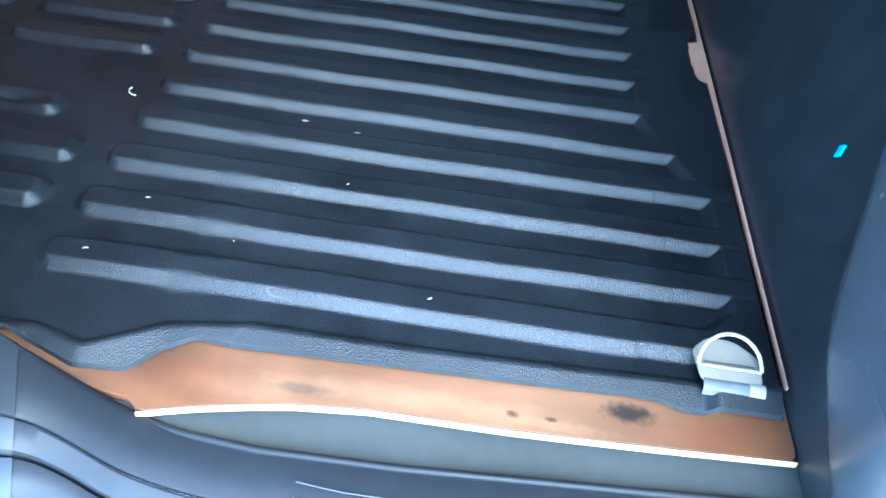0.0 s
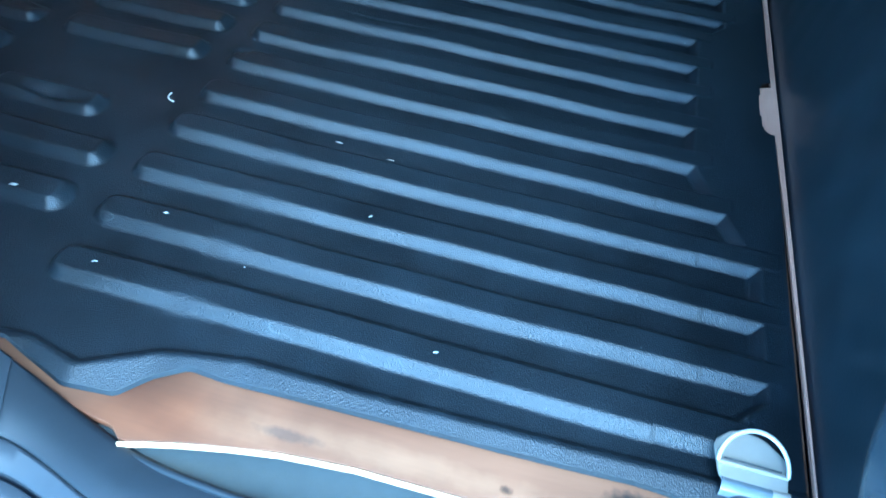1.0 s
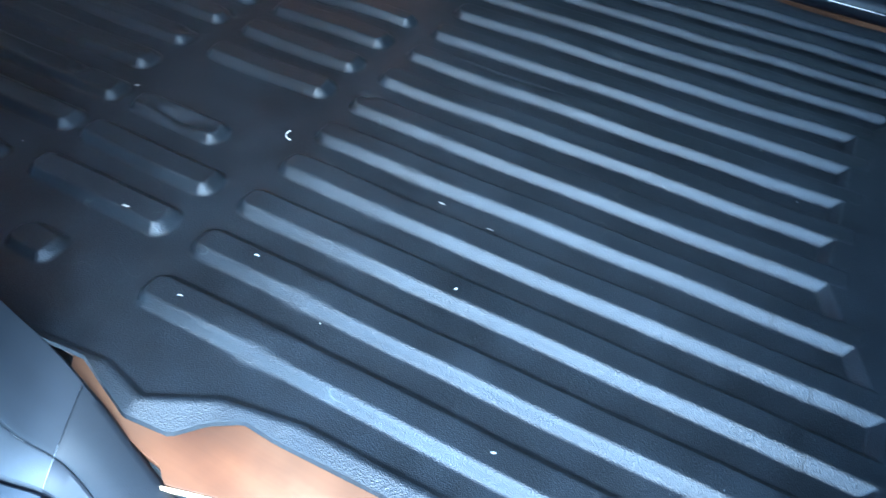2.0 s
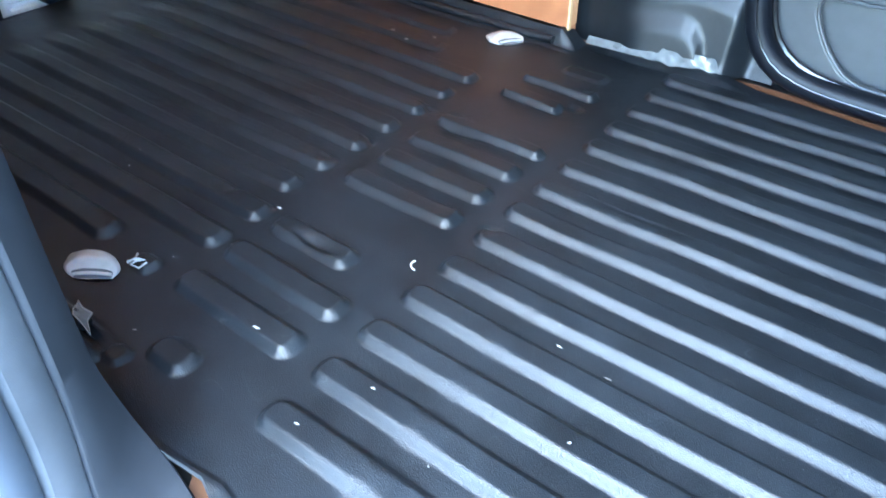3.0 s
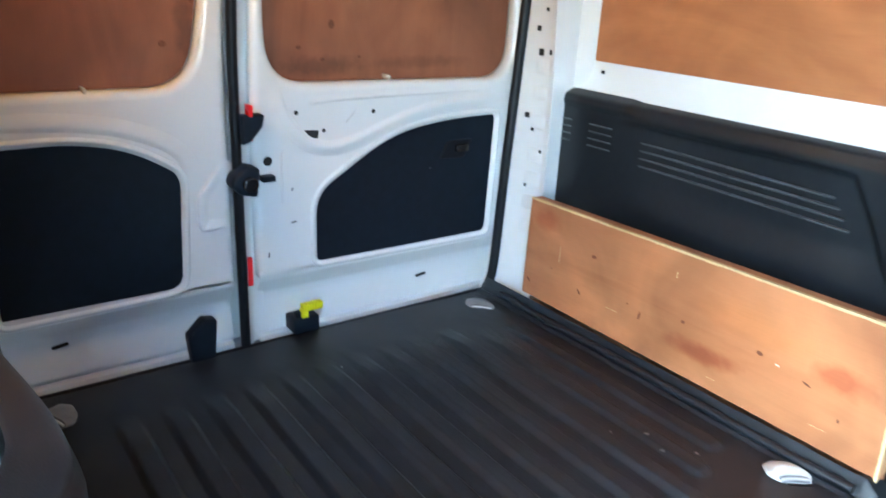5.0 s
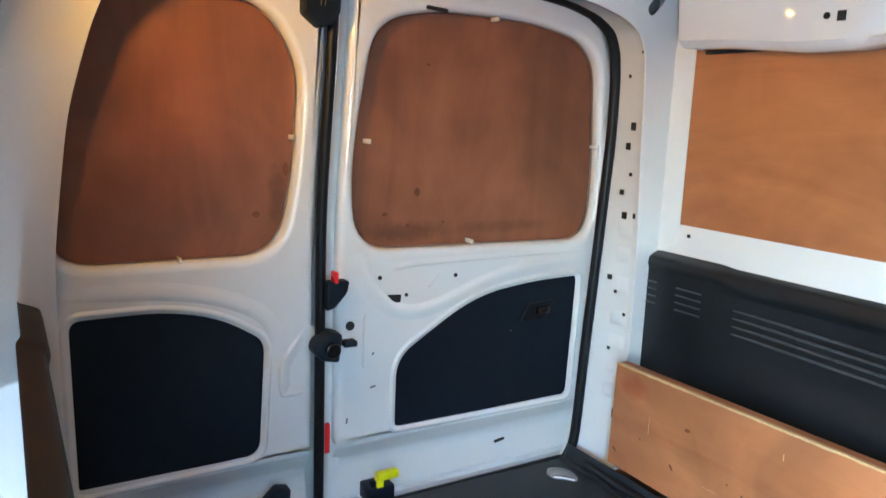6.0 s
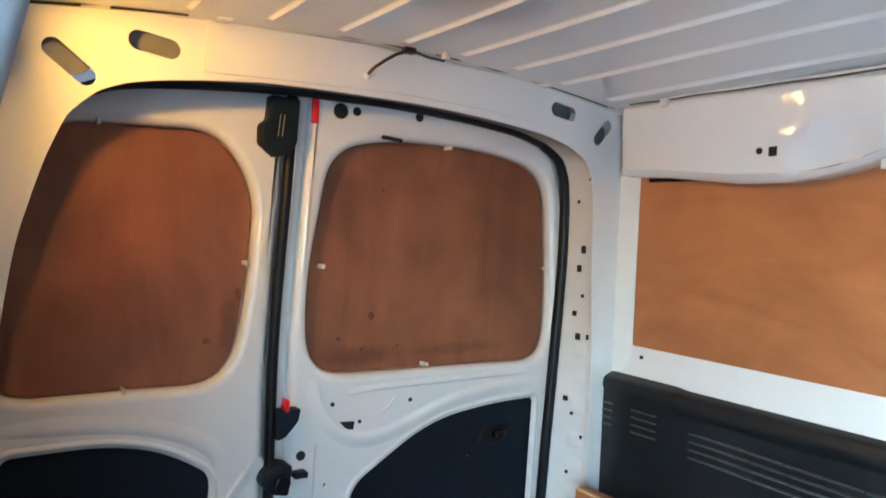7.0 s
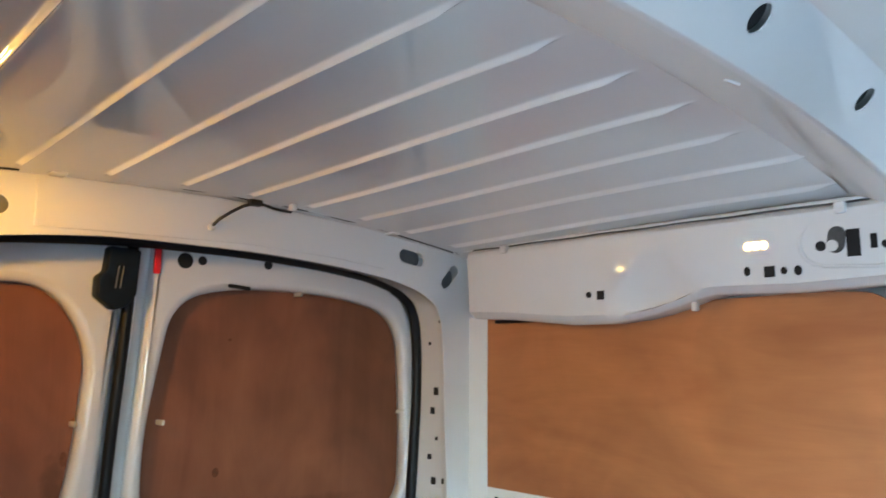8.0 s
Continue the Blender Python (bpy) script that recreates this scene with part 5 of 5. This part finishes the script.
        part("pressing", ridge(flow([(0.185, 0.492), (0.165, 0.468), (0.150, 0.455)]), 0.010, 0.0025, 0.0), WHITE, t)
        # shallow upright pressing beside the lock
        part("pressing", ridge(flow([(0.028, 0.412), (0.006, 0.411), (0.004, 0.380), (0.004, 0.330), (0.003, 0.300), (0.024, 0.298)], 8, 3), 0.008, 0.0022, 0.0), WHITE, t)
        for y, z, a, tilt in ((0.026, 0.327, 0.007, 55), (0.028, 0.255, 0.013, 12), (0.375, 0.335, 0.004, 0), (-0.03, 0.19, 0.012, 80)):
            part("scratch", plate(slot(y, z, a, 0.003, tilt, 4), thick=0.0012, plane=YZ, level=0.0012), SCUFF_AND_GLINT, t, "small dark scuff")
        part("pressing", strip([[(x, y, z) for y in np.linspace(-0.052, 0.63, 20)] for x, z in ((-0.0006, 0.154), (-0.0003, 0.148), (-0.0003, 0.136), (-0.006, 0.128), (-0.024, 0.100), (-0.028, 0.09), (-0.026, 0.075), (-0.016, 0.02), (-0.015, 0.014), (-0.024, 0.010), (-0.024, 0.002), (-0.012, -0.003), (-0.012, -0.02))]), WHITE, t)
        for y, z, r in ((-0.026, 0.392, 0.0095), (0.033, 1.065, 0.0155), (0.068, 1.068, 0.009), (0.214, 1.073, 0.0095), (0.219, 0.478, 0.0045), (0.038, 0.486, 0.0045), (0.1, 0.445, 0.004), (-0.022, 0.352, 0.004)):
            part("punched_hole", plate(circle(y, z, r, 16), thick=0.002, plane=YZ, level=0.0015), HOLE, t)
        part("punched_hole", plate(rounded([(0.055, 0.449), (0.088, 0.447), (0.086, 0.430), (0.07, 0.432)], 0.003), thick=0.002, plane=YZ, level=0.0015), HOLE, t)
        part("punched_hole", plate(slot(0.15, 1.022, 0.05, 0.008, -4), thick=0.002, plane=YZ, level=0.0015), HOLE, t)
        part("punched_hole", plate(slot(0.375, 0.058, 0.03, 0.007, 8), thick=0.002, plane=YZ, level=-0.0205), HOLE, t)
        for y, z in ((0.01, 0.76), (0.30, 1.018), (0.26, 0.548), (0.600, 0.755)):
            part("screw", box(-0.03, 0.0, y - 0.003, y + 0.003, z - 0.005, z + 0.005, 0.002), WHITE, t)
        part("latch_bracket", box(-0.005, 0.022, -0.045, -0.018, 0.354, 0.366, 0.002), BLACK, t, "black latch bracket")
        rise = lambda z: 0.026 * smooth(0.55, 1.08, z)
        zs = np.linspace(-0.012, 1.088, 40)
        part("edge_channel", strip([[(x, y + rise(z), z) for z in zs] for x, y in ((-0.02, -0.090), (0.011, -0.088), (0.012, -0.085), (-0.018, -0.064), (-0.021, -0.058), (-0.021, -0.050), (-0.024, -0.036))]), WHITE, t, "shaded channel along the door edge")
        part("reflector", box(-0.002, 0.0075, -0.080, -0.069, 0.131, 0.194, 0.001), RED, t, "red reflector strip")
        part("reflector", box(-0.002, 0.006, -0.028, -0.016, 1.035, 1.088, 0.001), RED, t, "red reflector strip")
        part("catch", box(-0.02, 0.03, 0.010, 0.072, 0.004, 0.040, 0.005), BLACK, t, "black bottom catch")
        part("catch_tab", box(0.004, 0.022, 0.02, 0.034, 0.03, 0.052, 0.003), BLACK, t)
        cl = thing("yellow_clip", "bright yellow plastic clip on the bottom door catch", "clip", at=(0.018, 0.05, 0.04))
        part("body", box(-0.006, 0.012, -0.018, 0.030, 0.014, 0.030, 0.002), YELLOW, cl)
        part("leg", box(-0.006, 0.010, -0.020, -0.004, -0.004, 0.018, 0.002), YELLOW, cl)
    else:
        for y, z in ((-0.40, 0.998), (-0.35, 0.547), (-0.143, 0.765)):
            part("screw", box(-0.03, 0.0, y - 0.003, y + 0.003, z - 0.005, z + 0.005, 0.002), WHITE, t)
        part("seal_strip", tube([(0.006, -0.092 + 0.022 * smooth(0.55, 1.08, z), z) for z in np.linspace(-0.01, 1.088, 30)], 0.0105, 10), RUBBER, t, "black rubber strip between the doors")
        part("top_latch", plate(rounded([(-0.135, 0.985), (-0.105, 0.962), (-0.082, 0.968), (-0.066, 0.99), (-0.062, 1.072), (-0.118, 1.075), (-0.122, 1.03), (-0.135, 1.02)], 0.006), thick=0.03, bevel=0.004, plane=YZ, level=0.028), BLACK, t, "black top latch")
        for y in (-0.105, -0.097):
            part("latch_rod", tube([(0.029, y, 1.0), (0.029, y + 0.004, 1.04)], 0.0012, 6), GLOSS_GREY, t)
        part("latch_cover", plate(rounded([(-0.087, 0.435), (-0.07, 0.44), (-0.045, 0.468), (-0.04, 0.492), (-0.087, 0.492)], 0.005), thick=0.03, bevel=0.004, plane=YZ, level=0.03), BLACK, t, "black latch cover")
        part("red_mark", box(0.01, 0.034, -0.073, -0.066, 0.490, 0.512, 0.001), RED, t, "red latch mark")
        part("red_mark", box(0.01, 0.02, -0.068, -0.062, 0.440, 0.456, 0.001), RED, t, "red latch mark")
        part("lock", plate(rounded([(-0.118, 0.36), (-0.10, 0.34), (-0.065, 0.332), (-0.058, 0.39), (-0.085, 0.398), (-0.112, 0.378)], 0.008), thick=0.045, bevel=0.008, plane=YZ, level=0.045), BLACK, t, "black lock body")
        part("lock_knob", plate(circle(-0.082, 0.362, 0.016, 18), thick=0.012, bevel=0.004, plane=YZ, level=0.055), GLOSS, t)
        part("check_bracket", plate(rounded([(-0.212, -0.01), (-0.165, -0.01), (-0.157, 0.082), (-0.185, 0.088), (-0.218, 0.055)], 0.006), thick=0.03, bevel=0.005, plane=YZ, level=0.03), BLACK, t, "black door check bracket")
        part("pressing", strip([[(x, y, z) for y in np.linspace(-0.59, -0.11, 16)] for x, z in ((-0.0006, 0.154), (-0.0003, 0.148), (-0.0003, 0.136), (-0.006, 0.128), (-0.024, 0.100), (-0.028, 0.09), (-0.026, 0.075), (-0.016, 0.02), (-0.015, 0.014), (-0.024, 0.010), (-0.024, 0.002), (-0.012, -0.003), (-0.012, -0.02))]), WHITE, t)
        part("pressing", fold(flow([(-0.112, 0.272), (-0.14, 0.268), (-0.166, 0.268), (-0.170, 0.29), (-0.170, 0.325), (-0.166, 0.338), (-0.14, 0.372), (-0.112, 0.405)], 8, 2), 0.007, 0.026, 0.0050, 0.0), WHITE, t)
        part("pressing", fold(flow([(-0.575, 0.497), (-0.40, 0.495), (-0.30, 0.478), (-0.22, 0.445), (-0.185, 0.41), (-0.18, 0.35)], 8, 16), 0.03, 0.018, 0.004, 0.0), WHITE, t)
        part("punched_hole", plate(slot(-0.44, 0.075, 0.03, 0.007, 8), thick=0.002, plane=YZ, level=-0.0205), HOLE, t)


def cargo_lamp():
    t = thing("cargo_lamp", "small lit warm lamp on the near roof rail", "lamp", at=(0.36, -0.545, 1.10))
    part("housing", box(-0.045, 0.045, -0.012, 0.004, -0.022, 0.022, 0.004), TRIM, t)
    # unseen hood plates, added to hold the lamplight off ceiling and header
    part("added_hood", box(-0.048, 0.048, -0.012, 0.078, 0.012, 0.018, 0.002), TRIM, t)
    part("added_hood_end", box(-0.048, -0.043, -0.012, 0.012, -0.020, 0.018, 0.001), TRIM, t)
    m = bpy.data.materials.new("warm_lamp_lens")
    m.use_nodes = True
    b = m.node_tree.nodes["Principled BSDF"]
    b.inputs["Base Color"].default_value = (0.9, 0.8, 0.6, 1)
    b.inputs["Emission Color"].default_value = (1, 0.47, 0.09, 1)
    b.inputs["Emission Strength"].default_value = 38
    for k in (-1, 0, 1):
        part("lens", box(k * 0.026 - 0.010, k * 0.026 + 0.010, 0.0035, 0.0075, -0.011, 0.011, 0.002), m, t, "glowing lens")


def wiring():
    t = thing("loose_cable", "loose black cable hanging from the rear header", "cable")
    pts = [(0.125, 0.022, 1.116), (0.14, 0.028, 1.128), (0.15, 0.045, 1.142), (0.155, 0.065, 1.155), (0.158, 0.085, 1.162)]
    part("wire", tube(pts, 0.003, 8), WIRE, t)
    part("plug", box(0.15, 0.166, 0.075, 0.10, 1.158, 1.170, 0.003), WIRE, t)
    part("tail", tube([(0.158, 0.10, 1.164), (0.16, 0.13, 1.158), (0.165, 0.16, 1.156), (0.168, 0.165, 1.165), (0.17, 0.163, 1.174)], 0.0027, 8), WIRE, t)
    part("clip", box(0.160, 0.176, 0.156, 0.168, 1.158, 1.172, 0.003), WHITE, t, "small white cable clip")
    part("grommet", tube([(0.120, 0.022, 1.114), (0.128, 0.022, 1.117)], 0.007, 10), WHITE, t)


def litter():
    """Scraps lying on the liner."""
    def z_at(x, y):
        return float(liner_height(np.array([[x]]), np.array([[y]]))[0, 0])

    rng = random.Random(11)

    def scrap(x, y, size, long=1.0, turn=0.0, name="scrap", label="small pale scrap lying on the black liner"):
        bm = bmesh.new()
        n = 9
        c, s = math.cos(radians(turn)), math.sin(radians(turn))
        ring = []
        for k in range(n):
            a = 2 * math.pi * k / n
            r = 0.62 * size * (0.6 + 0.5 * rng.random())
            px, py = r * long * math.cos(a), r * math.sin(a) / max(1, long ** 0.5)
            ring.append(bm.verts.new((c * px - s * py, s * px + c * py, 0.0006 + 0.0016 * rng.random())))
        top = bm.verts.new((0, 0, 0.003))
        for k in range(n):
            bm.faces.new((ring[k], ring[(k + 1) % n], top))
        bmesh.ops.solidify(bm, geom=bm.faces[:], thickness=0.0008)
        ob = part(name, bm, SCRAP)
        ob.location = (x, y, z_at(x, y))
        tagged(ob, label, "scrap", "litter on the liner")

    spots = [(1.508, -0.304, 0.003, 1.6, 60), (1.411, -0.406, 0.002, 1, 0), (1.496, -0.196, 0.0022, 4, 5), (1.43, -0.186, 0.0018, 5, 0), (0.72, -0.264, 0.0036, 1.3, 100), (0.71, -0.235, 0.0018, 1, 0),
             (0.98, -0.199, 0.0055, 1.3, 30), (1.146, -0.387, 0.005, 2.0, 10), (1.80, 0.05, 0.002, 1, 0), (1.74, 0.13, 0.0018, 1, 0),
             (0.955, -0.36, 0.002, 1, 0), (1.0, -0.30, 0.0018, 1, 0), (0.70, 0.38, 0.007, 1.5, 40), (0.745, 0.37, 0.008, 1.2, 10), (0.66, 0.33, 0.006, 1.3, 70), (0.78, 0.42, 0.006, 1.5, 0),
             (1.03, -0.47, 0.003, 1.6, 30), (0.20, 0.035, 0.005, 1.2, 0), (1.62, -0.452, 0.003, 2, 20), (1.28, -0.454, 0.003, 2, 10), (1.31, -0.372, 0.003, 1.8, 10)]
    for s in spots:
        scrap(*s)
    # the curled crescent and the small offcut
    t = thing("curled_shaving", "thin curled pale shaving on the black liner", "shaving", "litter on the liner")
    part("curl", tube([(1.2135 + 0.011 * math.cos(a), -0.173 + 0.011 * math.sin(a), z_at(1.2, -0.18) + 0.002) for a in (radians(158 + 13 * k) for k in range(10))], 0.0011, 6), SCRAP, t)
    t = thing("curled_shaving", "small crumpled scrap of pale film on the black liner", "shaving", "litter on the liner")
    pts = [(0.925 + 0.022 * k / 9 + 0.005 * math.sin(k * 1.7), -0.40 + 0.010 * math.cos(k * 1.3), z_at(0.94, -0.395) + 0.003 + 0.002 * math.sin(k * 2.1)) for k in range(10)]
    part("curl", tube(pts, 0.0014, 6), SCRAP, t)
    t = thing("torn_film", "torn clear film flap beside the near lashing ring", "plastic film")
    leaf = [(0.940, -0.484), (0.958, -0.489), (0.975, -0.487), (0.992, -0.496), (1.004, -0.506), (1.026, -0.516), (1.000, -0.512), (0.982, -0.510), (0.966, -0.502), (0.955, -0.493)]

    def rest(x, y):
        """Height at which the flap lies over the rolled edge."""
        return interp(y, [-0.520, -0.506, -0.495, -0.484], [0.030, 0.026, 0.019, 0.006]) + 0.0025 * math.sin(90 * x)

    mesh = plate(rounded(leaf, 0.003, 3), thick=0.0012, plane=XY)
    for v in mesh.vertices:
        v.co.z += rest(v.co.x, v.co.y)
    part("film", mesh, FILM, t)
    part("torn_edge", tube([(x, y, rest(x, y) + 0.001) for x, y in leaf], 0.0008, 6, closed=True), SCRAP, t)


floor()
for args in ((0.905, 0.498, 20, 1.0, "zinc lashing ring set in the liner by the far board"), (0.896, -0.438, 2, 1.0, "zinc lashing ring set in the liner by the near board"),
             (0.105, 0.470, 10, 0.45, "dull lashing ring set in the liner in the rear corner"), (0.107, -0.471, -10, 0.45, "dull lashing ring set in the liner in the rear corner")):
    hook(*args)
front_hook()
wheel_board(True)
wheel_board(False)
side_lining(True)
side_lining(False)
far_door()
near_aperture()
rear_door("wide")
rear_door("narrow")
cargo_lamp()
wiring()
litter()
